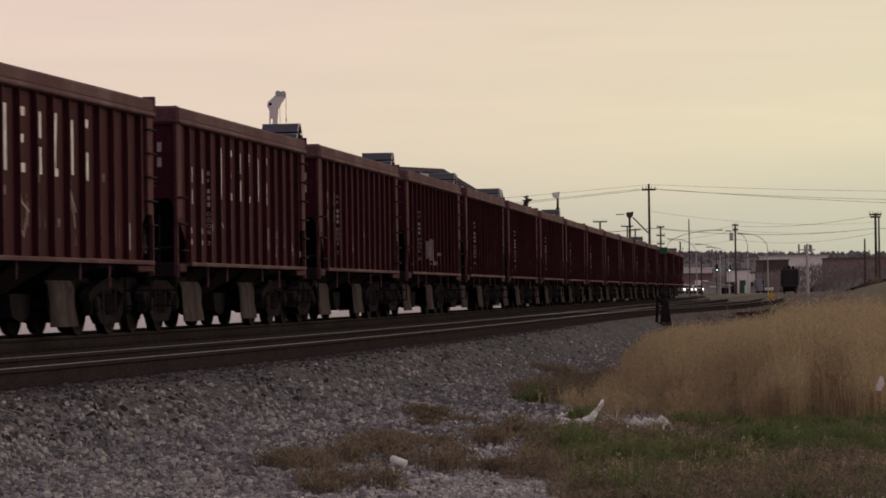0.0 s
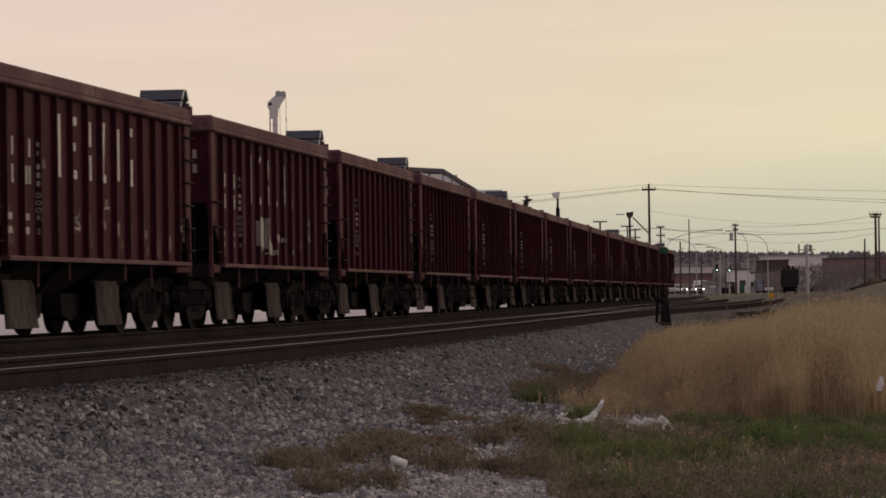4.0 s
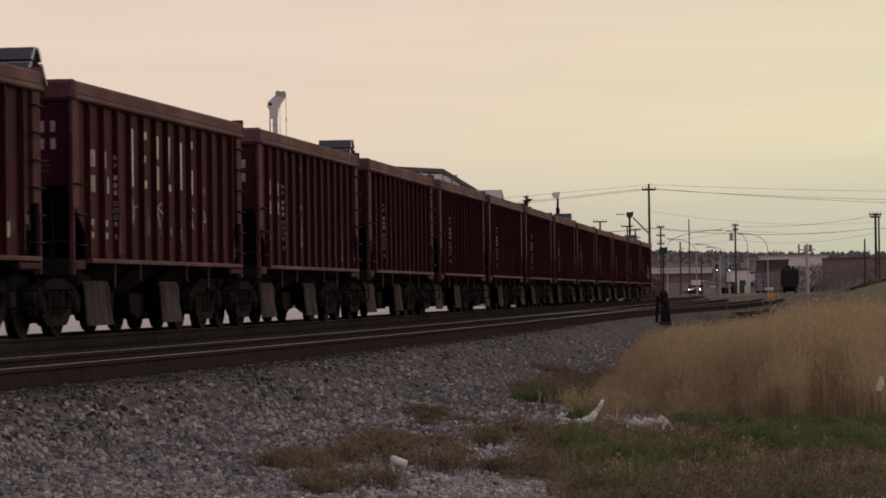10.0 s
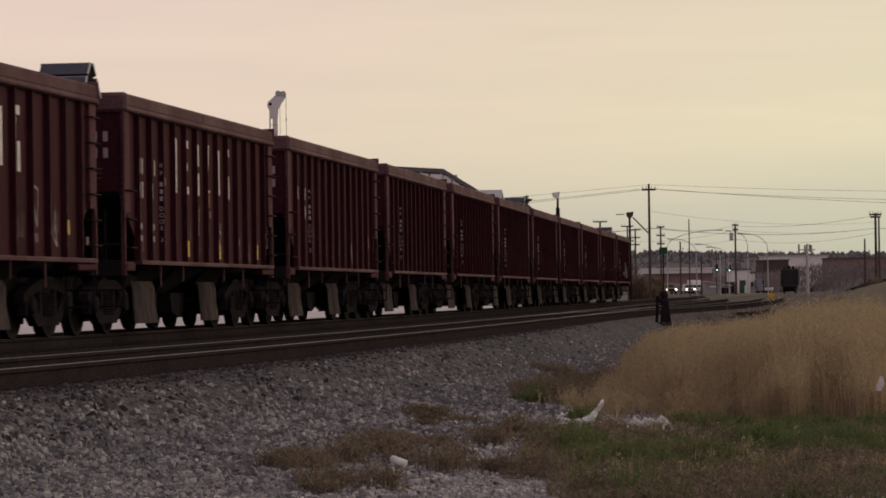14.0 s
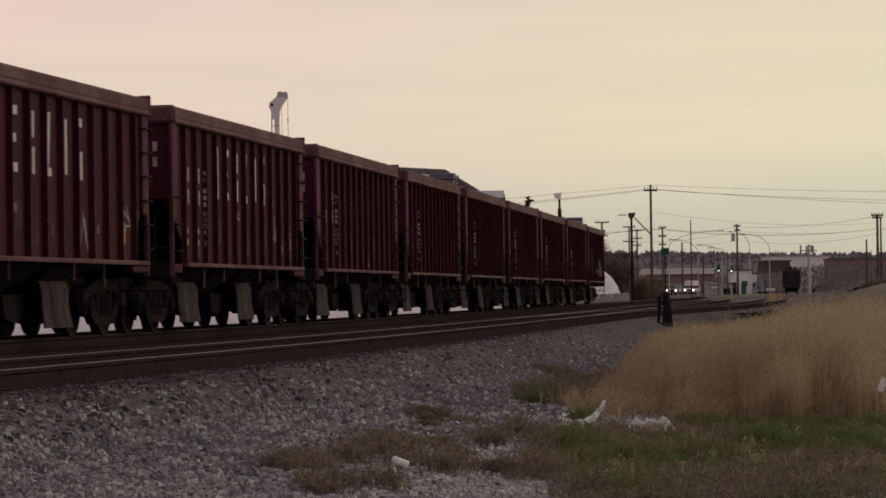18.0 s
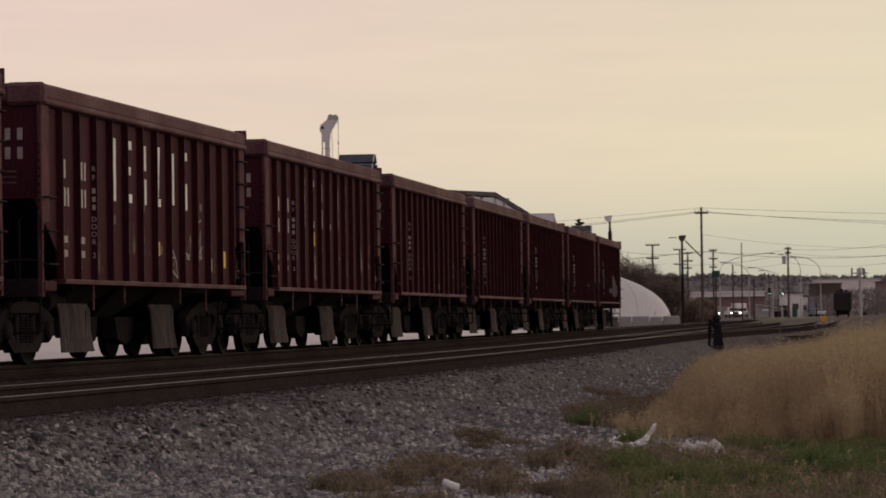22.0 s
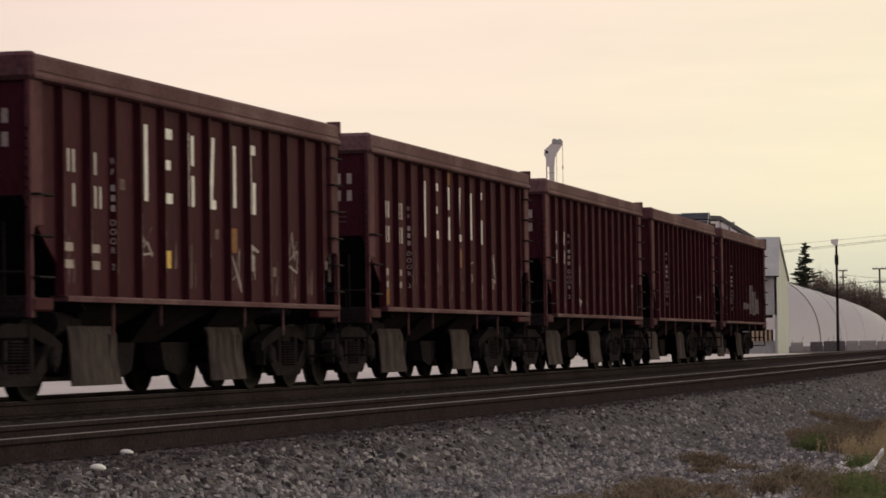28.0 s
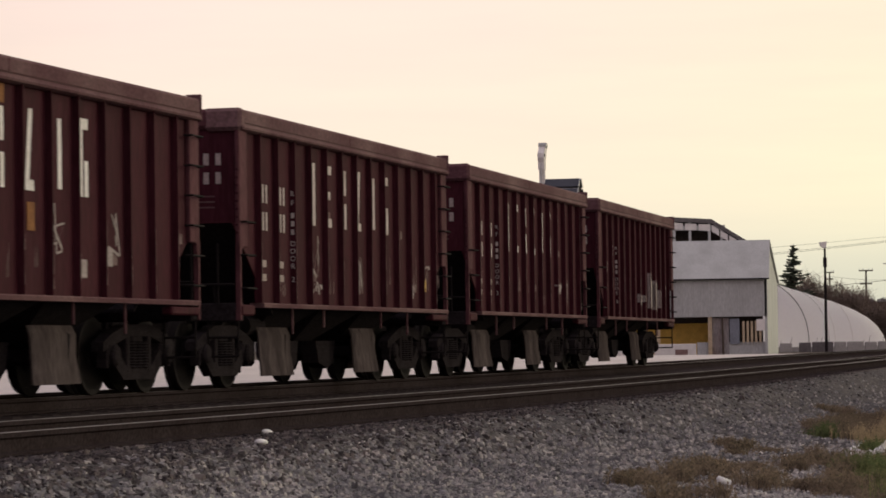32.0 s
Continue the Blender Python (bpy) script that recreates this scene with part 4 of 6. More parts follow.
def build_dome():
    dome = thing("fabric_storage_dome", "white fabric rounded storage shelter with dark ribs, back left open for light", "storage dome", pose(0, 270, 1.0))
    # ridge falls towards its rounded end; each arch leans out to the viewer's right
    U = [0.0, 2.0, 4.0, 6.0, 7.2, 8.2, 8.9, 9.35, 9.6]
    HGT = [6.4, 5.6, 4.8, 4.0, 3.4, 2.7, 1.95, 1.1, 0.25]
    X0 = 3.4

    def arch(u, n=14, lift=0.0):
        h = np.interp(u, U, HGT) + lift
        lean = 2.4 * (1 - max(u, 0) / 9.6)
        pts = []
        for i in range(n + 1):
            # arch stops past the ridge: open back is made up, letting sky light through
            a = 0.64 * math.pi * i / n
            c, sn = math.cos(a), math.sin(a)
            pts.append((X0 + 2.6 + u * 1.0 - lean + lean * 1.9 * max(0, c) ** 1.3, -c * (4.5 + lift) * (h / 6.4) ** 0.7, h * sn ** 0.8))
        return pts

    us = np.linspace(-6.0, 9.6, 62)
    n = 15
    vs, fs = [], []
    for u in us:
        vs += arch(u)
    for r in range(len(us) - 1):
        fs += [(r * n + i, r * n + i + 1, (r + 1) * n + i + 1, (r + 1) * n + i) for i in range(n - 1)]
    part("fabric_cover", Shape().add(vs, fs), FABRIC, dome, smooth=True)
    for u in (0.6, 2.9, 3.6, 5.6):
        rs = Shape()
        p = arch(u, 20, 0.04)
        for a, b in zip(p, p[1:]):
            rs.rod(a, b, 0.034 if u < 1 else 0.018, n=5)
        part("rib", rs, OFFWHITE if u > 3 else (GALV if u > 1 else ROOF), dome)
    part("footing", Shape().box((9.0, -4.6, -0.45), (13.0, 0.3, 1.1)), CONCRETE, dome)
    g = random.Random(31)
    x = 4.3
    while x < 15.2:
        w = g.choice((1.1, 1.5, 1.9))
        bl = thing("barrier_block", "grey weathered concrete barrier block by the dome", "concrete block", pose(x + w / 2, 262.6 + g.uniform(-0.1, 0.1), gz(x, 262.6), 0, 0, g.uniform(-2, 2)), "barrier blocks along the dome")
        part("block_body", Shape().box((0, 0, 0.38 + g.uniform(-0.04, 0.05)), (w - 0.06, 0.45, 0.9), bevel=0.05), g.choice((CONCRETE, ROOF, CONCRETE)), bl)
        x += w + (0.55 if g.random() < 0.2 else 0.02)
    for k in range(16):
        wx = 4.6 + k * 0.72 + g.uniform(-0.25, 0.25)
        if g.random() < 0.7:
            rope = part("tie_down", Shape().rod((wx, -4.75, 0.1), (wx + g.uniform(0.1, 0.3), -4.55, 0.55 + g.uniform(0, 0.5)), 0.03, 0.012, n=5), ROOF, dome)


def build_crane(x, y):
    z0 = gz(x, y)
    cr = thing("crane", "white boom crane with a hanging hook line", "crane", pose(x, y, z0))
    part("mast", Shape().prism([(-0.15, 0), (0.42, 0), (0.40, 20.8), (-0.12, 20.8)], -0.3, 0.3, "xz"), WHITE, cr)
    part("mast_rail", Shape().rod((-0.42, 0, 0), (-0.42, 0, 20.9), 0.07, n=6), GALV, cr)
    for k in range(14):
        part("mast_rung", Shape().box((0, -0.31, 8.0 + k * 0.95), (0.9, 0.06, 0.07)), GALV, cr)
    head = part("jib_head", Shape().prism([(-0.45, -1.5), (0.42, -1.5), (0.5, -0.55), (0.85, 0.15), (1.28, 0.75), (1.30, 1.2), (1.0, 1.42), (0.55, 1.36), (-0.1, 0.72), (-0.62, 0.28), (-0.68, -0.2), (-0.45, -0.7)], -0.35, 0.35, "xz"), WHITE, cr, m=pose(0, 0, 21.6))
    for u, w in ((1.05, 1.16), (0.5, 1.2)):
        part("sheave", Shape().lathe([(-0.42, 0.27), (-0.38, 0.3), (0.38, 0.3), (0.42, 0.27)], (u, 0, w), "y", 16), GALV, head)
    part("boom_joint", Shape().lathe([(-0.4, 0.16), (0.4, 0.16)], (-0.35, 0, 0.05), "y", 12), DARK, head)
    part("hook_line", Shape().rod((1.33, 0, 1.1), (1.33, 0, -5.0), 0.028, n=5), WIRE, head)
    part("hook_line", Shape().rod((0.66, 0.1, 0.3), (0.66, 0.1, -5.0), 0.024, n=5), WIRE, head)
    part("hook", Shape().box((1.33, 0, -1.6), (0.12, 0.12, 0.35), bevel=0.03), DARK, head)
    return cr


# ---- gravel, weeds, litter ----
def scatter(count, accept, seed, y0=18.0, y1=75.0):
    """Places in the wedge of ground that lies ahead, denser near."""
    g = np.random.RandomState(seed)
    pts = []
    while len(pts) < count:
        n = 20000
        d = 1 / g.uniform(1 / y1, 1 / y0, n)
        a = g.uniform(-0.36, 0.16, n)
        x, y = d * np.sin(a), d * np.cos(a)
        keep = accept(x, y)
        pts += list(zip(x[keep], y[keep]))
    return np.array(pts[:count])


def build_stones():
    """Loose ballast and gravel, joined: far too many to count."""
    g = np.random.RandomState(4)

    def ok(x, y):
        q = offsets(x, y)
        return (q < -3.75) & (q > -16) | (np.abs(q + 0.6) < 0.4)

    p = scatter(106000, ok, 5, 12, 75)
    n = len(p)
    q = offsets(p[:, 0], p[:, 1])
    z = sheet_height(p[:, 0], p[:, 1])
    base = np.array([(1, 0, -0.3), (0, 1, -0.3), (-1, 0, -0.3), (0, -1, -0.3), (0.46, 0.46, 0.6), (-0.62, 0.18, 0.95), (0.17, -0.62, 0.8)])
    tri = np.array([(0, 1, 4), (1, 5, 4), (1, 2, 5), (2, 6, 5), (2, 3, 6), (3, 0, 6), (0, 4, 6), (4, 5, 6)])
    r = np.where(q > -8.0, g.uniform(0.018, 0.040, n), g.uniform(0.011, 0.028, n)) * np.where(g.rand(n) < 0.015, 1.6, 1.0)
    a = g.uniform(0, 6.283, n)
    b = base[None] * (g.uniform(0.75, 1.2, (n, 1, 3)) * r[:, None, None]) + g.normal(0, 0.13, (n, 7, 3)) * r[:, None, None]
    c, sn = np.cos(a)[:, None], np.sin(a)[:, None]
    vs = np.stack([p[:, :1] + c * b[:, :, 0] - sn * b[:, :, 1], p[:, 1:] + sn * b[:, :, 0] + c * b[:, :, 1], z[:, None] + b[:, :, 2] - 0.2 * r[:, None]], -1).reshape(-1, 3).tolist()
    fs = (tri[None] + 7 * np.arange(n)[:, None, None]).reshape(-1, 3).tolist()
    me = bpy.data.meshes.new("gravel")
    me.from_pydata(vs, [], fs)
    me.materials.append(STONE)
    me.materials.append(BALLAST)
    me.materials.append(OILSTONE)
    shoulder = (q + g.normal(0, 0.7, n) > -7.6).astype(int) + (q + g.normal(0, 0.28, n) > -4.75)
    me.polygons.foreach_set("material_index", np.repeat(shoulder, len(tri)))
    tagged(new("gravel", me), "loose grey ballast stones and gravel", "gravel", kind="stuff")


def blades(name, label, category, places, heights, mat, per, spread, width, seed, seedhead=0.0):
    """Bent tapering blades in tufts, some with small awns near the tip; joined, far too many to count."""
    g = np.random.RandomState(seed)
    z = np.repeat(ground_height(places[:, 0], places[:, 1]), per)
    h = np.repeat(heights, per)
    foot = np.repeat(places, per, 0) + g.normal(0, 0.06, (len(h), 2))
    n = len(h)
    a = g.uniform(0, 6.283, n)
    lean = g.uniform(0.05, 0.45, n) * spread
    hh = h * g.uniform(0.5, 1.1, n)
    w = width * g.uniform(0.6, 1.4, n)
    d = np.stack([np.cos(a), np.sin(a), 0 * a], 1)
    side = np.stack([-d[:, 1] * w, d[:, 0] * w, 0 * a], 1)
    up = np.array([0.0, 0.0, 1.0])
    root = np.concatenate([foot, z[:, None] - 0.02], 1)
    base = np.concatenate([foot, z[:, None]], 1)
    mid = base + d * (lean * hh * 0.35)[:, None] + up * (hh * 0.55)[:, None]
    tip = base + d * (lean * hh)[:, None] + up * hh[:, None]
    vs = np.stack([root - side, root + side, mid + side, mid - side, tip], 1).reshape(-1, 3)
    k = 5 * np.arange(n)[:, None]
    fs = (k + np.array([0, 1, 2, 3])).tolist() + (k + np.array([3, 2, 4])).tolist()
    if seedhead:
        which = np.repeat(np.nonzero(g.rand(n) < seedhead)[0], 6)
        m = len(which)
        f = g.uniform(0.5, 1.0, m)[:, None]
        b = g.uniform(0, 6.283, m)
        ln = g.uniform(0.012, 0.042, m)
        c = base[which] + (tip[which] - base[which]) * f
        e = c + np.stack([np.cos(b) * ln, np.sin(b) * ln, ln * g.uniform(0.2, 1.0, m)], 1)
        extra = np.stack([c - up * 0.006, c + up * 0.006, e], 1).reshape(-1, 3)
        fs += (len(vs) + 3 * np.arange(m)[:, None] + np.array([0, 1, 2])).tolist()
        vs = np.concatenate([vs, extra])
    me = bpy.data.meshes.new(name)
    me.from_pydata(vs.tolist(), [], fs)
    me.materials.append(mat)
    return tagged(new(name, me), label, category, kind="stuff")


def weed_field(x, y):
    """Height of the dry weeds at a place, nought outside the field."""
    a = x / y
    edge = np.interp(a, [0.02, 0.028, 0.035, 0.045, 0.06, 0.075, 0.10, 0.13, 0.2], [999, 44, 40.0, 37.0, 35.0, 34.4, 34.2, 34.0, 34.0]) + 1.6 * np.sin(a * 210 + 0.4) + 1.1 * np.sin(a * 530 + 1)
    last = np.interp(a, [0.02, 0.05, 0.058, 0.066, 0.08, 0.11, 0.2], [41, 41, 46, 76, 96, 108, 108])
    drop = np.interp(a, [0.02, 0.04, 0.05, 0.0585, 0.0696, 0.09, 0.105, 0.113, 0.12, 0.13, 0.145], [0.0355, 0.0315, 0.0222, 0.0165, 0.0122, 0.0115, 0.0085, 0.0045, 0.0025, 0.0030, 0.0050])
    tall = np.clip(1.56 - drop * y, 0.12, 1.5) * np.interp(y - edge, [0, 1.5, 5.0], [0.3, 0.65, 1.0]) * np.interp(a, [0.03, 0.045, 0.056, 0.067, 0.08, 0.1], [0.14, 0.2, 0.38, 0.64, 0.88, 1.0]) * (0.88 + 0.12 * np.sin(3.1 * x + 0.7 * y) * np.sin(0.9 * y + 1.7 * x) + 0.13 * np.sin(1.27 * x + 0.31 * y + 0.6) * np.sin(0.37 * y - 0.8 * x))
    return np.where((y > edge) & (y < last) & (offsets(x, y) < -6), tall, 0)


def build_weeds():
    g = np.random.RandomState(8)
    thin = np.random.RandomState(40)

    def standing(x, y):
        f = weed_field(x, y)
        return (f > 0) & (x / y < 0.17) & (thin.rand(len(x)) < np.clip(f / 0.75, 0.22, 1.0))

    p = scatter(5700, standing, 9, 34, 108)
    h = weed_field(p[:, 0], p[:, 1]) * g.uniform(0.6, 1.05, len(p))
    h = h * np.where((np.abs(p[:, 0] - 2.0) < 0.9) & (p[:, 1] < 36.5), 0.5, 1.0)
    blades("dry_weeds", "tall golden brown dry weeds", "weeds", p, h, STRAW, 15, 0.85, 0.0024, 10, 1.0)
    q = p[::3] + g.normal(0, 0.2, (len(p[::3]), 2))
    blades("brown_weed_stems", "rusty brown stems among the dry weeds", "weeds", q, weed_field(p[::3, 0], p[::3, 1]) * 0.85, BROWN, 9, 0.8, 0.0035, 16, 1.0)
    q = scatter(1500, standing, 44, 34, 108)
    blades("weed_plumes", "sparse taller plumes above the dry weeds", "weeds", q, weed_field(q[:, 0], q[:, 1]) * g.uniform(0.95, 1.12, len(q)), STRAW, 4, 0.6, 0.0018, 45, 1.0)

    # low brown mats on the gravel, thinning out at their rims
    def mats(spots, density, seed):
        pts, hs = [], []
        for cx, cy, rx, ry in spots:
            for k in range(int(density * rx * ry) + 4):
                tx, ty = cx + g.normal(0, 0.55) * rx, cy + g.normal(0, 0.55) * ry
                n, size = g.randint(5, 14), g.uniform(0.03, 0.11)
                q = np.stack([tx + g.normal(0, size, n), ty + g.normal(0, size, n)], 1)
                pts.append(q)
                hs.append(g.uniform(0.05, 0.19) * g.uniform(0.5, 1.2, n))
        return np.concatenate(pts), np.concatenate(hs)

    q, h = mats([(-1.19, 24.2, 0.3, 1.4), (-0.67, 26.0, 0.39, 1.0), (-0.04, 31.8, 0.29, 1.1), (0.34, 28.2, 0.5, 1.3), (-0.28, 24.3, 0.6, 1.1), (-0.72, 21.9, 0.32, 0.6), (0.55, 24.3, 0.22, 0.8), (0.81, 29.9, 0.41, 1.3), (1.35, 39.5, 0.4, 2.4), (0.82, 25.1, 0.3, 1.8), (1.66, 30.1, 0.25, 1.7), (1.9, 45, 0.5, 3.0), (2.6, 30.5, 0.6, 1.2), (3.9, 31.0, 0.8, 1.2)], 12, 30)
    far = np.hypot(q[:, 0] + 0.38, (q[:, 1] - 23.7) * 0.35) > 0.34
    q, h = q[far], h[far]
    blades("brown_weeds", "low brown weed mats on gravel", "weeds", q, h, MATWEED, 14, 1.5, 0.0032, 12, 0.6)
    q, h = mats([(1.31, 26.5, 0.28, 2.4), (1.8, 26.4, 0.2, 0.9), (2.29, 27.2, 0.28, 1.4), (3.13, 29.5, 0.35, 1.9), (3.9, 29.2, 0.5, 2.2), (2.9, 33.0, 0.4, 0.9), (4.3, 32.8, 0.6, 1.0), (1.13, 37.9, 0.13, 0.7), (1.49, 32.9, 0.08, 0.5)], 24, 50)
    blades("green_weeds", "short green grass at the foot of dry weeds", "grass", q, h * 1.25, GREEN, 15, 1.4, 0.004, 14, 0.4)
    q = scatter(110, lambda x, y: (x / y > 0.045 - 0.008 * np.sin(1.7 * y)) & (y < 36) & (y > 24), 61, 22, 40)
    blades("straw_grass", "sparse dry straw grass", "grass", q, g.uniform(0.05, 0.2, len(q)), STRAW, 9, 1.2, 0.0035, 15, 0.4)
    q = scatter(380, lambda x, y: (x / y > 0.05) & (y < 36) & (y > 23), 63, 22, 40)
    blades("mixed_grass", "thin brown and green ground grass", "grass", q, g.uniform(0.05, 0.16, len(q)), MATWEED, 12, 1.5, 0.0035, 19, 0.4)
    q = scatter(900, lambda x, y: (x / y > 0.036) & (np.sin(2.3 * x + 1.1 * y) * np.sin(1.7 * x - 0.8 * y) > -0.35), 65, 21.5, 29)
    blades("foreground_grass", "short brown and green grass over gravel", "grass", q, g.uniform(0.04, 0.15, len(q)), MATWEED, 12, 1.6, 0.003, 66, 0.4)
    q = scatter(260, lambda x, y: (x / y > 0.04) & (np.sin(2.9 * x + 0.4) * np.sin(1.3 * y) > 0.1), 67, 21.5, 31)
    blades("green_tufts", "scattered green grass tufts", "grass", q, g.uniform(0.06, 0.2, len(q)), GREEN, 13, 1.4, 0.0035, 68, 0.3)
    q = np.stack([1.42 + g.normal(0, 0.24, 90), 38.8 + g.normal(0, 0.8, 90)], 1)
    blades("straw_tuft", "tuft of dry straw grass on gravel", "grass", q, g.uniform(0.12, 0.3, 90), MATWEED, 10, 1.0, 0.003, 21, 0.9)
    q = np.stack([1.95 + g.normal(0, 0.35, 110), 36.2 + g.normal(0, 0.9, 110)], 1)
    blades("straw_tuft", "low tuft of dry straw grass beside the weeds", "grass", q, g.uniform(0.1, 0.28, 110), STRAW, 9, 1.1, 0.003, 22, 0.9)
    n = 6000
    q = np.stack([g.uniform(11, 48, n), g.uniform(104, 215, n)], 1)
    q = q[np.abs(q[:, 0] - np.interp(q[:, 1], [104, 165, 240, 330], [20.5, 28.5, 39, 55])) < 8]
    blades("bank_grass", "rough brown grass on the far bank", "grass", q, g.uniform(0.2, 0.6, len(q)), MATWEED, 4, 1.6, 0.02, 20, 0.0)
    # a few taller green stalks standing near
    q = np.array([(1.05, 22.6), (1.2, 22.7), (1.36, 22.9), (1.5, 22.5), (1.12, 23.2), (0.95, 23.0), (1.62, 23.4), (1.42, 23.5)])
    blades("green_stalks", "tall thin green weed stalks", "weeds", q, np.array([0.5, 0.46, 0.5, 0.54, 0.34, 0.36, 0.4, 0.44]), GREEN, 6, 0.35, 0.004, 18, 1.0)


def build_cup(x, y):
    cup = thing("paper_cup", "white paper cup lying on gravel", "cup", pose(x, y, gz(x, y) + 0.07) @ pose(0, 0, 0, 0, 118, 22))
    part("cup_body", Shape().lathe([(-0.06, 0.028), (0.06, 0.042), (0.06, 0.038), (-0.05, 0.025)], (0, 0, 0), "z", 20), PLASTIC, cup, smooth=True)
    part("rim", Shape().lathe([(0.056, 0.042), (0.064, 0.046), (0.066, 0.043), (0.06, 0.038)], (0, 0, 0), "z", 20), PLASTIC, cup)


def crumpled(name, label, x, y, sx, sy, sz, seed, mat):
    g = np.random.RandomState(seed)
    n, m = 18, 12
    vs = []
    for i in range(n):
        for j in range(m):
            u, v = i / (n - 1) * 2 - 1, j / (m - 1) * 2 - 1
            e = max(0, 1 - u * u) ** 0.5 * max(0, 1 - v * v) ** 0.5
            vs.append((u * sx + g.normal(0, 0.008), v * sy + g.normal(0, 0.008), sz * e * (0.5 + 0.5 * math.sin(5 * u + seed) * math.cos(4 * v)) + abs(g.normal(0, 0.012)) * (0.3 + e)))
    fs = [(i * m + j, i * m + j + 1, (i + 1) * m + j + 1, (i + 1) * m + j) for i in range(n - 1) for j in range(m - 1)]
    me = Shape().add(vs, fs).mesh(name, mat)
    ob = tagged(new(name, me), label, "litter")
    ob.matrix_basis = pose(x, y, gz(x, y) + 0.01)
    sol = ob.modifiers.new("thick", "SOLIDIFY")
    sol.thickness = 0.004


def crinkled(path, seed):
    """A lumpy flattened tube of thin film along a line of (across, up, radius)."""
    g = random.Random(seed)
    fine = []
    for (xa, za, ra), (xb, zb, rb) in zip(path, path[1:]):
        for q in range(4):
            u = q / 4
            fine.append((xa + (xb - xa) * u, za + (zb - za) * u, ra + (rb - ra) * u))
    fine.append(path[-1])
    n, vs, fs = 9, [], []
    for k, (x, z, r) in enumerate(fine):
        for i in range(n):
            a = 2 * math.pi * i / n
            d = r * g.uniform(0.45, 1.15)
            vs.append((x + 0.7 * d * math.cos(a) + g.gauss(0, 0.004), 1.3 * d * math.sin(a + 0.4 * k), max(0.0, z + 0.75 * d * math.sin(a))))
    fs = [(k * n + i, k * n + (i + 1) % n, (k + 1) * n + (i + 1) % n, (k + 1) * n + i) for k in range(len(fine) - 1) for i in range(n)]
    fs += [tuple(range(n)), tuple(range(len(vs) - n, len(vs)))]
    return Shape().add(vs, fs)


def pebble(label, x, y, r, seed):
    g = random.Random(seed)
    sh = Shape().lathe([(-0.5 * r, 0.0), (-0.4 * r, 0.62 * r), (-0.1 * r, r), (0.25 * r, 0.86 * r), (0.48 * r, 0.45 * r), (0.54 * r, 0.0)], (0, 0, 0), "z", 14)
    ob = tagged(part("pale_stone", sh, PLASTIC, smooth=True), label, "stone")
    ob.matrix_basis = pose(x, y, gz(x, y) + 0.35 * r, g.uniform(-14, 14), g.uniform(-14, 14), 40) @ Matrix.Diagonal((1.25, 0.85, 1.0, 1.0))


# ---- far side: poles, wires, trees, town ----
def wire(points, sag, r=0.025, label="thin dark overhead wire between poles"):
    path = [Vector(points[0])]
    for a, b in zip(points, points[1:]):
        a, b = Vector(a), Vector(b)
        for i in range(1, 15):
            u = i / 14
            path.append(a.lerp(b, u) - Vector((0, 0, sag * 4 * u * (1 - u))))
    vs, fs = [], []
    for p in path:
        vs += [p + Vector((0, 0, r)), p + Vector((0.7 * r, -0.7 * r, -0.5 * r)), p + Vector((-0.7 * r, 0.7 * r, -0.5 * r))]
    for k in range(len(path) - 1):
        fs += [(3 * k + i, 3 * k + (i + 1) % 3, 3 * k + 3 + (i + 1) % 3, 3 * k + 3 + i) for i in range(3)]
    tagged(part("overhead_wire", Shape().add(vs, fs), WIRE), label, "wire", "overhead wires")


def lamp_post(x, y, z0, z1):
    p = thing("floodlight_pole", "dark slim pole with a floodlight on top", "lamp post", pose(x, y, z0))
    part("shaft", Shape().rod((0, 0, -0.3), (0, 0, z1 - z0 - 0.5), 0.13, 0.09, n=10), DARK, p)
    part("floodlight", Shape().prism([(-0.45, 0.05), (0.18, 0.12), (0.1, -0.42), (-0.12, -0.42), (-0.4, -0.25)], -0.2, 0.2, "xz"), OFFWHITE, p, m=pose(0, 0, z1 - z0 - 0.2))
    part("bracket", Shape().rod((0, 0, z1 - z0 - 2.2), (0.0, 0.0, z1 - z0 - 1.4), 0.16, n=8), DARK, p)


def arched_lamp(x, y, z0, h, reach, sgn):
    p = thing("street_lamp", "grey curved-arm street lamp", "street lamp", pose(x, y, z0), "street lamps along the road")
    sh = Shape().rod((0, 0, -0.2), (0, 0, h * 0.75), 0.09, 0.06, n=8)
    last = Vector((0, 0, h * 0.75))
    for i in range(1, 9):
        a = i / 8 * math.pi / 2
        q = Vector((sgn * reach * (1 - math.cos(a)), 0, h * 0.75 + h * 0.25 * math.sin(a)))
        sh.rod(last, q, 0.045, n=6)
        last = q
    part("mast", sh, GALV, p)
    part("lamp_head", Shape().box(last + Vector((sgn * 0.4, 0, 0)), (0.9, 0.35, 0.16), bevel=0.05), GALV, p)


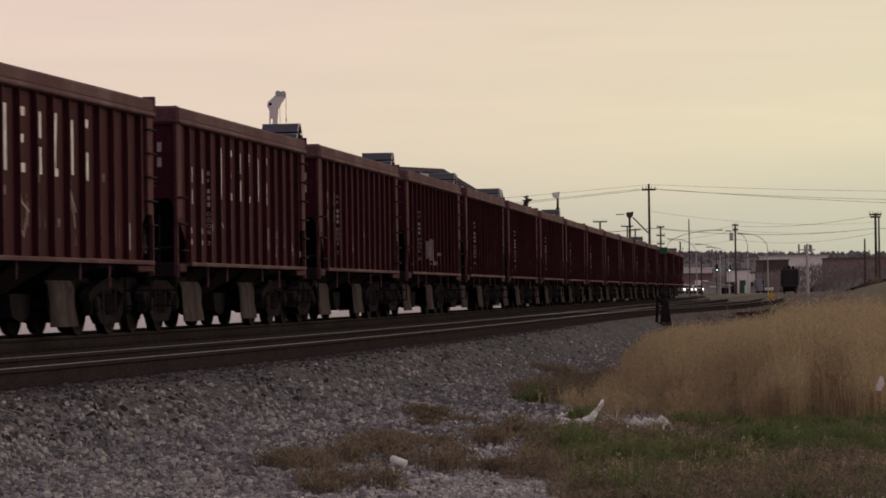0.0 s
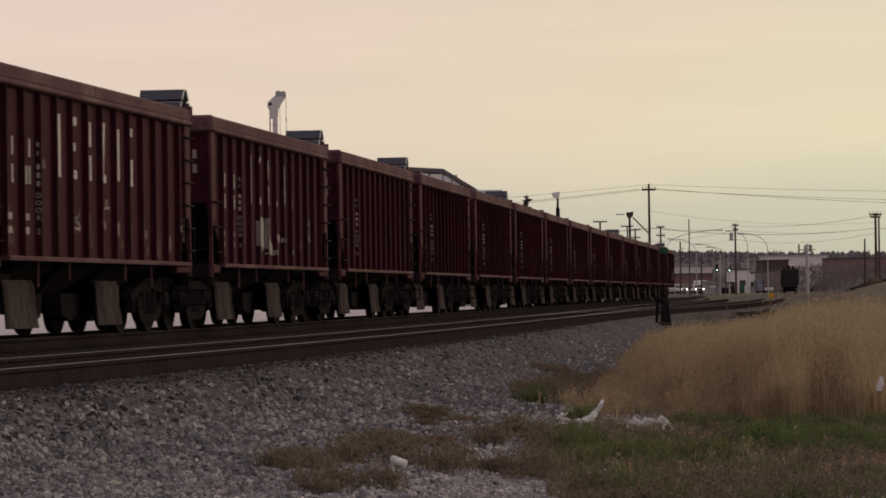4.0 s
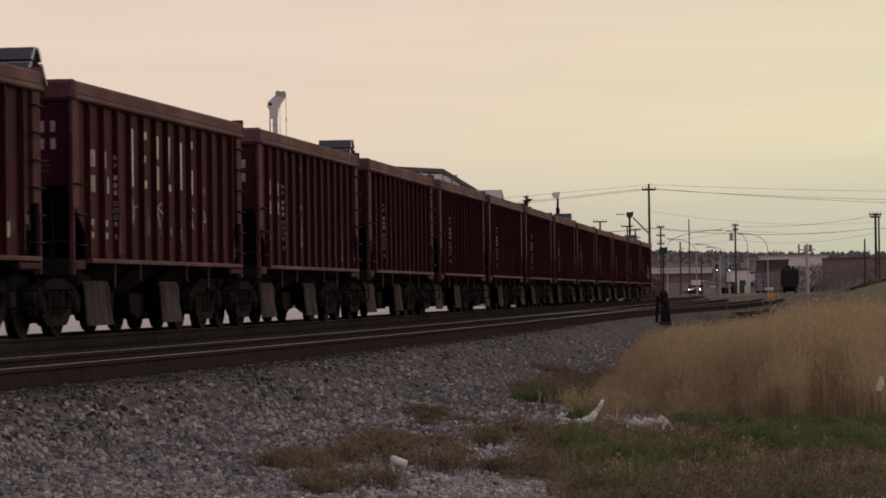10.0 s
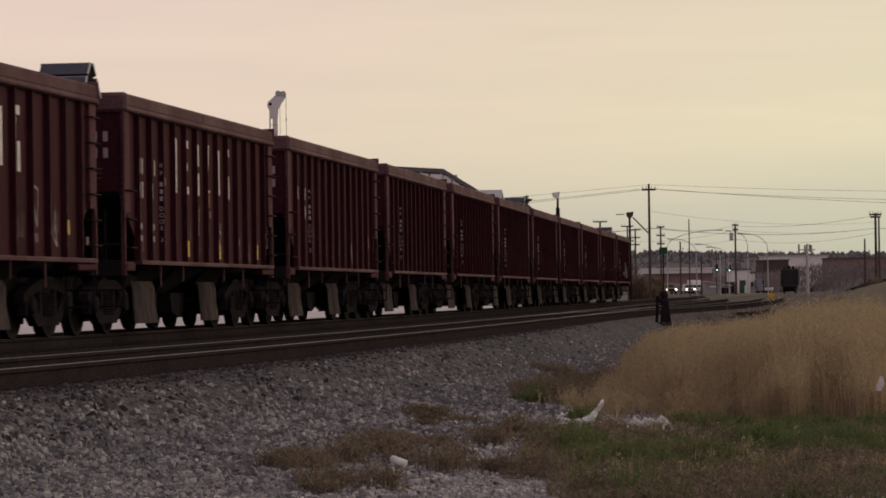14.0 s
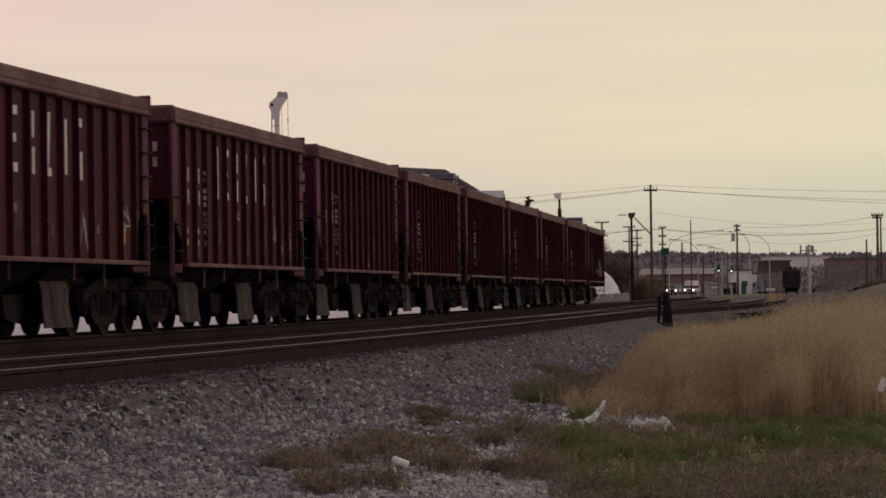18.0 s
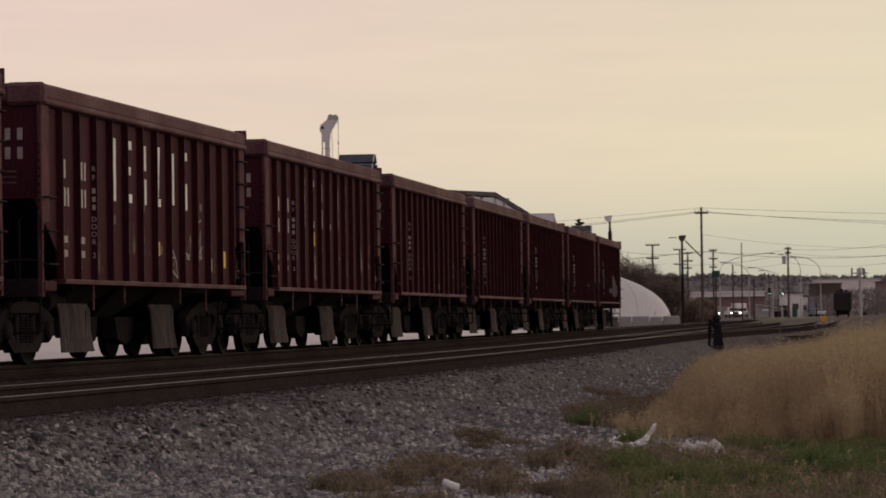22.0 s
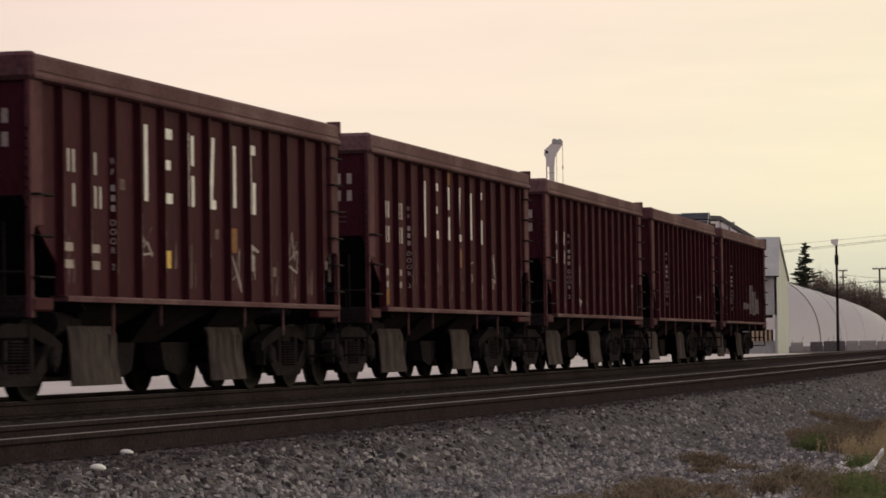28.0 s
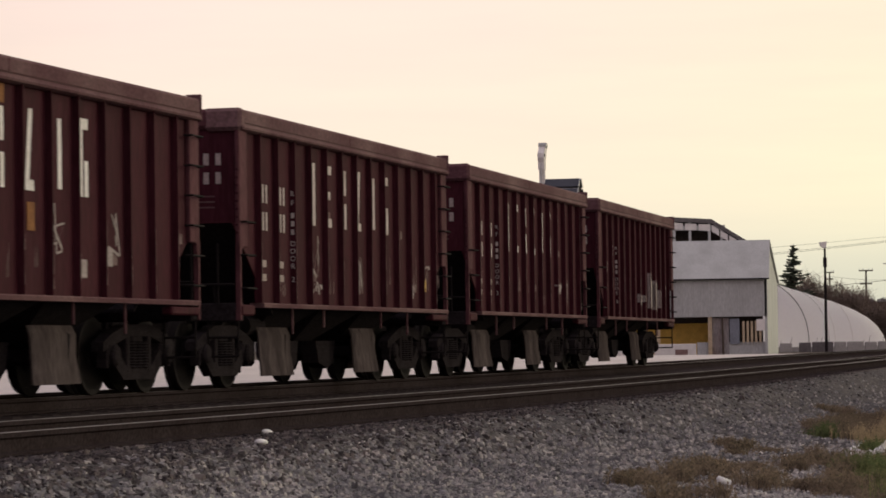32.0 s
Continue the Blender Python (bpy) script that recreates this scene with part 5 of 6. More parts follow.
def conifer(x, y, z0, h, r, seed, name="spruce_tree"):
    g = random.Random(seed)
    t = thing(name, "dark spruce tree with drooping boughs", "tree", pose(x, y, z0), "spruce trees")
    part("trunk", Shape().rod((0, 0, -0.2), (0, 0, h), 0.2, 0.02, n=7), WOODPOLE, t)
    cr = Shape()
    z = h * 0.12
    while z < h * 0.985:
        f = 1 - z / h
        for k in range(7):
            a = g.uniform(0, 6.283)
            ln = r * (f + 0.03) * g.uniform(0.5, 1.08)
            d = Vector((math.cos(a), math.sin(a), 0))
            o = Vector((0, 0, min(h - 0.1, z + g.uniform(-0.45, 0.45))))
            droop = g.uniform(0.1, 0.55)
            # a bough of short drooping sprays along a curved arm
            n = max(3, int(ln * 5))
            for q in range(n):
                u = (q + 0.6) / n
                c = o + d * ln * u + Vector((0, 0, -droop * ln * u + 0.28 * ln * u * u))
                side = Vector((-d.y, d.x, 0)) * (0.16 + 0.16 * ln * (1 - u)) * g.uniform(0.6, 1.3)
                tip = d * (0.28 + 0.1 * ln) + Vector((0, 0, -0.06))
                drop = Vector((0, 0, -0.16 - 0.12 * g.random()))
                cr.add([c, c + side + drop * 0.6, c + tip, c - side + drop * 0.6, c + drop], [(0, 1, 2), (0, 2, 3), (1, 4, 2), (3, 2, 4)])
        z += h * 0.029
    part("crown", cr, LEAF, t)


def bare_tree(x, y, z0, h, r, seed, mat=None):
    g = random.Random(seed)
    t = thing("bare_tree", "leafless brown tree with fine twigs", "tree", pose(x, y, z0), "bare trees")
    sh = Shape()
    tw = Shape()

    def limb(p, d, ln, rad, depth):
        q = p + d * ln
        sh.rod(p, q, rad, rad * 0.65, n=5, caps=False)
        if depth == 0:
            for k in range(7):
                e = (d + Vector((g.gauss(0, 0.7), g.gauss(0, 0.7), g.gauss(0.1, 0.5)))).normalized()
                w = e.orthogonal().normalized() * 0.02
                b = p.lerp(q, g.random())
                tw.add([b - w, b + w, b + e * ln * g.uniform(0.5, 1.0)], [(0, 1, 2)])
            return
        for k in range(3 if depth > 1 else 4):
            e = (d + Vector((g.gauss(0, 0.5), g.gauss(0, 0.5), g.gauss(0.05, 0.3)))).normalized()
            limb(p.lerp(q, g.uniform(0.55, 1.0)), e, ln * g.uniform(0.6, 0.8), rad * 0.6, depth - 1)

    limb(Vector((0, 0, -0.2)), Vector((0, 0, 1)), h * 0.33, 0.14, 4)
    part("trunk", sh, WOODPOLE, t)
    part("crown", tw, mat or TWIG, t)


def block(name, label, category, x, y, z0, w, d, h, mat, windows=0, roofmat=None, group=""):
    b = thing(name, label, category, pose(x, y, z0), group)
    part("wall", Shape().box((0, d / 2, h / 2 - 0.5), (w, d, h + 1)), mat, b)
    part("roof", Shape().box((0, d / 2, h + 0.15), (w + 0.6, d + 0.6, 0.3)), roofmat or ROOF, b)
    if windows:
        pane = Shape().box((0, -0.03, h * 0.45), (w / windows * 0.42, 0.1, h * 0.22)).mesh("window", GLASS)
        for i in range(windows):
            part("window", pane, None, b, m=pose(-w / 2 + (i + 0.5) * w / windows, 0, 0))
    return b


def pickup(name, label, colour, lit=True):
    v = thing(name, label, "car", group="vehicles on the far road")
    body = Shape().box((0, 2.7, 0.75), (1.9, 5.4, 0.65), bevel=0.1)
    body.box((0, 2.6, 1.35), (1.65, 2.0, 0.65), bevel=0.18)
    part("body", body, colour, v)
    part("windscreen", Shape().box((0, 1.6, 1.36), (1.45, 0.1, 0.45)), GLASS, v)
    part("grille", Shape().box((0, -0.02, 0.72), (1.0, 0.08, 0.3), bevel=0.03), DARK, v)
    for x in (-0.74, 0.74):
        part("headlamp", Shape().box((x, -0.03, 0.78), (0.24, 0.1, 0.18), bevel=0.04), LAMP_W if lit else GLASS, v)
        for y in (0.95, 4.4):
            part("wheel", Shape().lathe([(-0.12, 0.36), (0.12, 0.36)], (x * 1.1, y, 0.36), "x", 14), DARK, v)
    return v


def build_hill():
    # long low ridge with a dark row of trees on it
    vs, fs = [], []
    nx, ny = 70, 6
    for j in range(ny):
        for i in range(nx):
            x = -500 + i * 26
            y = 1150 + j * 130
            z = 1.0 + (j / (ny - 1)) ** 0.8 * (19.5 + 2.5 * math.sin(x * 0.006 + 1) + 1.2 * math.sin(x * 0.021))
            vs.append((x, y, z))
    fs = [(j * nx + i, j * nx + i + 1, (j + 1) * nx + i + 1, (j + 1) * nx + i) for j in range(ny - 1) for i in range(nx - 1)]
    sh = Shape().add(vs, fs)
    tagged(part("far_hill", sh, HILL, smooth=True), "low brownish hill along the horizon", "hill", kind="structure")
    g = random.Random(77)
    wood = Shape()
    for i in range(2300):
        x = g.uniform(-260, 620)
        j = g.random() ** (0.3 if i % 3 else 0.06)
        y = 1160 + j * 640
        z = 1.0 + j ** 0.8 * (19.5 + 2.5 * math.sin(x * 0.006 + 1) + 1.2 * math.sin(x * 0.021)) - 0.5
        h = g.uniform(1.2, 3.4)
        tall = g.random() < 0.45
        for q in range(9):
            f = g.random()
            r = (1.0 * (1.05 - f) + 0.2 if tall else 1.5) * g.uniform(0.5, 1.1)
            c = Vector((x + g.uniform(-1, 1) * (0.5 if tall else 2.2), y + g.uniform(-1, 1), z + h * (0.15 + f * (1.35 if tall else 0.8))))
            a, b = g.uniform(0, 6.283), g.uniform(0.3, 0.8)
            d = Vector((math.cos(a) * b, math.sin(a) * b, 1)).normalized()
            wood.rod(c - d * r * 0.8, c + d * r * 0.8, r * 0.8, r * 0.25, n=5, caps=False)
    scrub, low = Shape(), gz(100, 740)
    for i in range(9000):
        x = g.uniform(64, 150)
        y = g.uniform(690, 785)
        z = low + g.uniform(0.0, 1.0) * np.interp(x, [64, 80, 86, 92, 102, 110, 150], [3.6, 4.2, 5.6, 6.4, 6.2, 4.9, 4.6])
        a, b = g.uniform(0, 6.283), g.uniform(0.1, 0.7)
        d = Vector((math.cos(a) * b, math.sin(a) * b, 1)).normalized() * g.uniform(0.4, 1.3)
        scrub.rod((x, y, z), Vector((x, y, z)) + d, g.uniform(0.1, 0.24), 0.03, n=3, caps=False)
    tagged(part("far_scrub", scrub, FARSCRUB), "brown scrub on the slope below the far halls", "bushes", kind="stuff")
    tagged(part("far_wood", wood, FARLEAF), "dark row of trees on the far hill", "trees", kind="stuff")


def bush(x, y, h, r, seed, mat, name="leafless_bush", label="tangled leafless brown bush", group="bare bushes"):
    """Fine stems fanning out from the ground."""
    g = random.Random(seed)
    b = thing(name, label, "bush", pose(x, y, gz(x, y)), group)
    st, tw = Shape(), Shape()
    for k in range(40):
        a = g.uniform(0, 6.283)
        ln = h * g.uniform(0.6, 1.05)
        foot = Vector((g.gauss(0, r * 0.3), g.gauss(0, r * 0.3), -0.1))
        tip = foot + Vector((math.cos(a) * r * g.uniform(0.2, 0.8), math.sin(a) * r * g.uniform(0.2, 0.8), ln))
        st.rod(foot, tip, 0.05, 0.015, n=4, caps=False)
        for q in range(70):
            f = g.uniform(0.2, 1.0)
            p = foot.lerp(tip, f)
            e = Vector((g.gauss(0, 1), g.gauss(0, 1), g.gauss(0.5, 0.7))).normalized()
            w = e.orthogonal().normalized() * 0.035
            tw.add([p - w, p + w, p + e * g.uniform(0.3, 0.9) * h * 0.28], [(0, 1, 2)])
    part("trunk", st, WOODPOLE, b)
    part("twig_crown", tw, mat, b)


def build_town():
    """Buildings between the road and the ridge."""
    def house(name, label, x0, x1, y, z1, mat, n, d=18, roofmat=None):
        x = (x0 + x1) / 2
        z = gz(x, y)
        block(name, label, "building", x, y, z, x1 - x0, d, z1 - z, mat, n, roofmat, "far buildings")

    house("store", "long white flat-roofed store with dark windows", 40.0, 57.5, 652, 6.3, OFFWHITE, 6, roofmat=OFFWHITE)
    house("store", "low shop with a red band under the roof", 43.0, 57.0, 645, 5.1, BRICKRED, 4)
    shed_z = gz(54, 600)
    low = thing("low_shed", "low grey shed with a sloping roof and a dark slab for its open end", "shed", pose(54.6, 600, shed_z), "far buildings")
    part("wall", Shape().prism([(-2.9, -0.3), (2.0, -0.3), (2.0, 1.5), (-2.9, 2.3)], 0.0, 9.0, "xz"), CONCRETE, low)
    part("roof", Shape().prism([(-3.1, 2.36), (2.3, 1.46), (2.3, 1.66), (-3.1, 2.56)], -0.4, 9.4, "xz"), GALV, low)
    # dark slab painted in for the shade inside the open end
    part("doorway", Shape().box((0.9, -0.03, 0.55), (1.6, 0.1, 1.2)), DARK, low)
    part("sign_board", Shape().box((-1.5, -0.04, 1.4), (1.3, 0.08, 0.35)), OFFWHITE, low)
    # solid dark block, standing for the shade inside an open bay
    open_bay = thing("open_bay", "dark solid block for the shade of an open loading bay", "building", pose(56.9, 602, shed_z), "far buildings")
    part("wall", Shape().box((0, 3, 0.9), (1.4, 6, 2.4)), BROWNSIDE, open_bay)
    part("roof", Shape().box((0, 2.8, 2.2), (1.8, 6.6, 0.2)), ROOF, open_bay)
    house("warehouse", "white flat warehouse block with dark doors", 57.5, 60.4, 600, 5.6, OFFWHITE, 1)
    house("warehouse", "small white block building", 60.5, 61.7, 603, 4.9, OFFWHITE, 1)
    gp = thing("green_panel", "green panel before the white warehouse", "panel", pose(58.6, 598, shed_z), "far buildings")
    part("board", Shape().box((0, 0, 0.9), (1.0, 0.1, 1.8)), GREENPAINT, gp)
    for x, y, mat in ((62.2, 598, BLUEGREY), (63.1, 604, DARK)):
        tk = thing("box_truck", "dark parked box truck by the warehouses", "truck", pose(x, y, gz(x, y)), "far vehicles")
        part("box", Shape().box((0, 3.5, 1.7), (1.1, 5.0, 2.0), bevel=0.08), mat, tk)
        part("cab", Shape().box((0, 0.3, 1.0), (1.05, 1.6, 1.3), bevel=0.15), mat, tk)
        for q in (-0.45, 0.45):
            part("wheel", Shape().lathe([(-0.12, 0.4), (0.12, 0.4)], (q, 0.6, 0.4), "x", 12), DARK, tk)
    house("brick_building", "dark brick building with a stepped roof", 84.0, 90.7, 800, 9.3, BROWNSIDE, 2)
    house("long_hall", "long pale flat-roofed hall on the slope", 95.5, 113.5, 900, 11.5, OFFWHITE, 0, 20, GALV)
    strip("far_slope", "brown scrubby slope below the far buildings", [(150.0, 690), (152.0, 760), (156.0, 840)], 128.0, 6.6, HILL, "slope")
    block("brick_building", "low red brick building on the slope", "building", 112.0, 800, 4.0, 21.0, 16, 5.6, BRICKRED, 0, None, "far buildings")
    # ground rising to the long store
    vs, cols = [], 12
    for q, (y, up) in enumerate(((618, -0.4), (622, 0.1), (628, 0.9), (634, 1.7), (640, 2.3), (648, 2.5))):
        vs += [(28.0 + k * 2.2, y, gz(30, 620) + up + 0.06 * math.sin(k * 1.9 + q)) for k in range(cols)]
    fs = [(r * cols + k, r * cols + k + 1, (r + 1) * cols + k + 1, (r + 1) * cols + k) for r in range(5) for k in range(cols - 1)]
    tagged(part("store_slope", Shape().add(vs, fs), FARGROUND, smooth=True), "dull brown slope below the long store", "slope", kind="structure")
    for x, y, w in ((17.7, 345, 6.2), (12.4, 352, 7.0)):
        z = gz(x, y)
        rc = thing("parked_gondola", "dark brown parked gondola car behind the white dome", "rail car", pose(x, y, z), "parked gondola cars")
        part("side", Shape().box((0, 1.5, 3.2), (w, 3.0, 3.9)), BROWNSIDE, rc)
        part("top_rail", Shape().box((0, -0.03, 5.1), (w + 0.1, 0.16, 0.28), bevel=0.03), WOODPOLE, rc)
        part("middle_rail", Shape().box((0, -0.02, 2.85), (w, 0.12, 0.3), bevel=0.03), WOODPOLE, rc)
        for k in range(7):
            part("side_post", Shape().box((-w / 2 + 0.12 + k * (w - 0.24) / 6, -0.06, 3.2), (0.14, 0.12, 3.8)), WOODPOLE, rc)
        part("truck_frame", Shape().box((w / 2 - 1.2, 1.2, 0.75), (2.0, 1.8, 0.5), bevel=0.08), DARK, rc)
        for q in (-0.7, 0.7):
            part("wheel", Shape().lathe([(-0.1, 0.45), (0.1, 0.45)], (w / 2 - 1.2 + q, 0.3, 0.45), "y", 14), DARK, rc)
    # long masts of the wide yard
    for x, y, z1, arms, r in ((19.67, 379.5, 10.4, [(10.35, 1.75, 0), (8.7, 1.5, 0)], 0.16), (25.45, 419.2, 10.7, [(10.6, 1.7, 0), (8.6, 1.7, 0)], 0.14), (27.16, 429.1, 10.5, [(10.3, 1.4, 0), (9.2, 1.4, 0), (8.2, 1.2, 0)], 0.15), (28.58, 399.0, 10.1, [(10.0, 1.0, 0), (8.9, 1.1, 0), (7.8, 1.0, 0)], 0.15), (40.17, 418.1, 10.7, [(10.5, 0.9, 0), (9.9, 0.8, 0)], 0.17), (42.2, 297.0, 8.9, [(8.75, 1.2, 0), (8.5, 1.0, 0)], 0.16), (16.8, 419.7, 11.2, [(11.1, 1.2, 0), (10.2, 1.0, 0)], 0.14)):
        pole("utility_pole", "wooden utility pole with cross arms and insulators", "utility pole", x, y, gz(x, y), z1, r, arms, group="utility poles")
    for x, y, z1, r in ((29.04, 358.8, 10.0, 0.09), (37.3, 478.5, 9.4, 0.14), (38.9, 498.5, 9.5, 0.14), (43.94, 306.9, 8.8, 0.12), (35.65, 257.5, 5.75, 0.10), (36.34, 428.5, 6.4, 0.14), (51.74, 557.6, 8.2, 0.10), (50.05, 557.7, 8.8, 0.10)):
        pole("plain_pole", "plain dark pole without arms", "pole", x, y, gz(x, y), z1, r, group="plain poles")
    w = pole("antenna_mast", "pale steel mast with antennas on top", "mast", 42.72, 357.5, gz(42.7, 357), 6.2, 0.22, mat=GALV)
    h = 6.2 - gz(42.7, 357)
    for dx, up in ((-0.95, 0.2), (-0.25, 0.1), (0.0, 0.25), (0.3, 0.2), (0.5, 0.1)):
        part("antenna", Shape().box((dx, 0, h + up), (0.2, 0.2, 0.9), bevel=0.03), CONCRETE, w)
    part("antenna_bracket", Shape().box((-0.05, 0, h), (2.0, 0.1, 0.1)), DARK, w)
    tr = part("transformer", Shape().rod((-0.55, 0, 0), (-0.55, 0, 1.1), 0.28, n=12), GALV, None)
    tagged(tr, "grey pole transformer below cross arms", "transformer")
    tr.matrix_basis = pose(40.17, 417.9, 8.4)
    fl = thing("floodlight_pole", "dark slim pole with a floodlight cluster", "lamp post", pose(15.35, 249.5, 0.9))
    part("shaft", Shape().rod((0, 0, -0.3), (0, 0, 6.8), 0.13, 0.09, n=10), DARK, fl)
    part("floodlight", Shape().prism([(-0.26, 0.25), (0.32, 0.3), (0.27, -0.02), (0.08, -0.25), (-0.08, -0.25), (-0.24, -0.05)], -0.2, 0.2, "xz"), WOODPOLE, fl, m=pose(0, 0, 6.9))
    part("side_lamp", Shape().box((-0.75, 0, 7.0), (0.7, 0.25, 0.08), bevel=0.02), GALV, fl)
    part("stay", Shape().rod((0.3, 0, 6.7), (2.2, 9.8, 5.6), 0.06, n=5), WOODPOLE, fl)
    for x, y, h, reach, sgn in ((31.58, 428.8, 9.2, 7.0, 1), (39.0, 468.5, 8.7, 3.6, -1), (42.6, 468.3, 7.8, 3.0, -1), (46.8, 467.7, 9.8, 2.6, -1), (48.6, 518.0, 8.0, 3.0, -1), (46.9, 440.0, 8.9, 3.5, -1)):
        arched_lamp(x, y, gz(x, y), h, reach, sgn)
    # traffic signals over the road
    for x, z in ((50.05, 5.4), (52.41, 5.28)):
        ts = thing("traffic_signal", "traffic signal showing green", "traffic light", pose(x, 557.0, z), "traffic signals")
        part("housing", Shape().box((0, 0.2, 0.35), (0.45, 0.3, 1.3), bevel=0.05), DARK, ts)
        part("green_lens", Shape().rod((0, 0.02, 0), (0, -0.06, 0), 0.085, n=14), LAMP_G, ts)
        part("arm", Shape().rod((0, 0.5, 0.6), (51.74 - x, 0.6, 0.7), 0.06, n=6), GALV, ts)
        part("mast", Shape().rod((51.74 - x, 0.6, 0.9), (51.74 - x, 0.6, gz(51.7, 557) - z), 0.08, n=6), GALV, ts)
    # yellow track-side signs
    for x, y, z in ((24.6, 228.7, 1.13), (27.62, 198.1, 1.13)):
        sg = thing("yellow_sign", "yellow diamond track-side sign", "sign", pose(x, y, 0), "track-side signs")
        part("board", Shape().box((0, 0, z), (0.38, 0.03, 0.38), rot=Matrix.Rotation(radians(45), 3, "Y")), SIGNYELLOW, sg)
        part("post", Shape().rod((0, 0.04, gz(x, y) - 0.1), (0, 0.04, z + 0.1), 0.03, n=6), DARK, sg)
    # bushes and bare trees behind the dome and along the yard
    g = random.Random(5)
    for k in range(9):
        bush(9.5 + k * 1.2 + g.uniform(-0.3, 0.3), 330 + g.uniform(-4, 6), np.interp(k, [0, 3, 8], [7.7, 7.5, 5.6]) * g.uniform(0.85, 1.08), 1.8, 100 + k, TWIG)
    for k in range(7):
        bush(20.0 + k * 0.42, 318 + g.uniform(-4, 4), g.uniform(1.4, 2.6), 1.2, 120 + k, BRUSH, label="rusty brown leafless bush beside the yard")
    for k in range(6):
        bush(37.0 + k * 2.2, 262 + k * 3 + g.uniform(-4, 4), g.uniform(1.2, 2.1), 1.5, 140 + k, STRAW if k % 2 else MATWEED, "scrub_bush", "low greenish scrub bush on the bank", "scrub on the bank")
    bare_tree(12.4, 338, gz(12.4, 338), 8.0, 2.5, 8)
    bare_tree(10.7, 302, gz(10.7, 302), 7.8, 1.6, 9)
    bare_tree(16.5, 350, gz(16.5, 350), 7.0, 2.5, 10)
    # wires
    top = (17.63, 259.4, 10.4)
    wire([(-60, 300, 7.2), (17.1, 259.4, 10.3), (75, 262, 9.3)], 0.9, 0.018)
    wire([(-60, 300, 6.9), (18.15, 259.4, 10.3), (75, 266, 8.6)], 0.9, 0.018)
    wire([(-60, 310, 8.4), (17.63, 259.4, 10.65), (75, 255, 9.9)], 0.7, 0.014)
    wire([(-30, 300, 5.2), (17.63, 259.2, 6.95), (42.2, 297.0, 7.4), (80, 310, 8.2)], 0.6, 0.024)
    wire([(16.8, 419.7, 10.6), (28.58, 399.0, 9.9), (40.17, 418.1, 10.4), (42.6, 297.0, 8.7)], 0.5, 0.022)
    wire([(25.45, 419.2, 8.5), (40.17, 418.1, 9.8), (60, 425, 9.9)], 0.5, 0.018)
    wire([(28.58, 399.0, 8.8), (40.17, 418.1, 8.6), (43.94, 306.9, 7.2)], 0.8, 0.018)
    wire([(17.63, 259.4, 8.4), (42.2, 297.0, 8.0)], 0.6, 0.012)
    # verge along the road and the long grass bank to the right
    strip("road_verge", "green grass verge along the road", [(27.0, 325), (33.0, 372), (41.0, 425), (52, 500)], 2.2, 0.16, VERGE, "verge")
    strip("far_road", "grey asphalt road leading to the town", [(22.0, 330), (30.0, 400), (38.0, 480), (47.0, 580), (52.0, 640)], 9.0, 0.10, ASPHALT, "road")
    strip("grass_bank", "dull brown grass bank beside the sidings", [(20.5, 104), (28.5, 165), (39.0, 240), (55.0, 330)], 16.0, 1.7, BANKGRASS, "bank")
    g = random.Random(6)
    for i, (x, y) in enumerate(((62.0, 640), (68, 660), (74, 690), (66.5, 615), (96, 760), (104, 790))):
        v = pickup("parked_car", "small parked car by the far buildings", [OFFWHITE, DARK, GALV][i % 3], False)
        v.matrix_basis = pose(x, y, gz(x, y), 0, 0, g.uniform(60, 120))


def strip(name, label, pts, width, rise, mat, category):
    """A rounded band of ground along a line of places."""
    vs, fs = [], []
    prof = [(-0.5, -0.25), (-0.42, 0.35), (-0.2, 0.85), (0.0, 1.0), (0.2, 0.85), (0.42, 0.35), (0.5, -0.25)]
    rows = 0
    for (xa, ya), (xb, yb) in zip(pts, pts[1:]):
        for i in range(8):
            u = i / 8
            x, y = xa + (xb - xa) * u, ya + (yb - ya) * u
            for a, h in prof:
                vs.append((x + a * width, y, gz(x, y) + h * rise))
            rows += 1
    n = len(prof)
    fs = [(r * n + i, r * n + i + 1, (r + 1) * n + i + 1, (r + 1) * n + i) for r in range(rows - 1) for i in range(n - 1)]
    tagged(part(name, Shape().add(vs, fs), mat, smooth=True), label, category, kind="structure")


ASPHALT = material("asphalt", (0.075, 0.072, 0.07), 0.95, 0, 0.2, 0.3, 0.1, 8)
GRIMY = material("grimy_black_paint", (0.035, 0.030, 0.031), 0.9, 0, 0.3, 2, 0.1, 20)
BRUSH = material("rusty_brush", (0.21, 0.15, 0.105), 0.95, 0, 0.3, 0.5, 0, 10, spread=0.45)


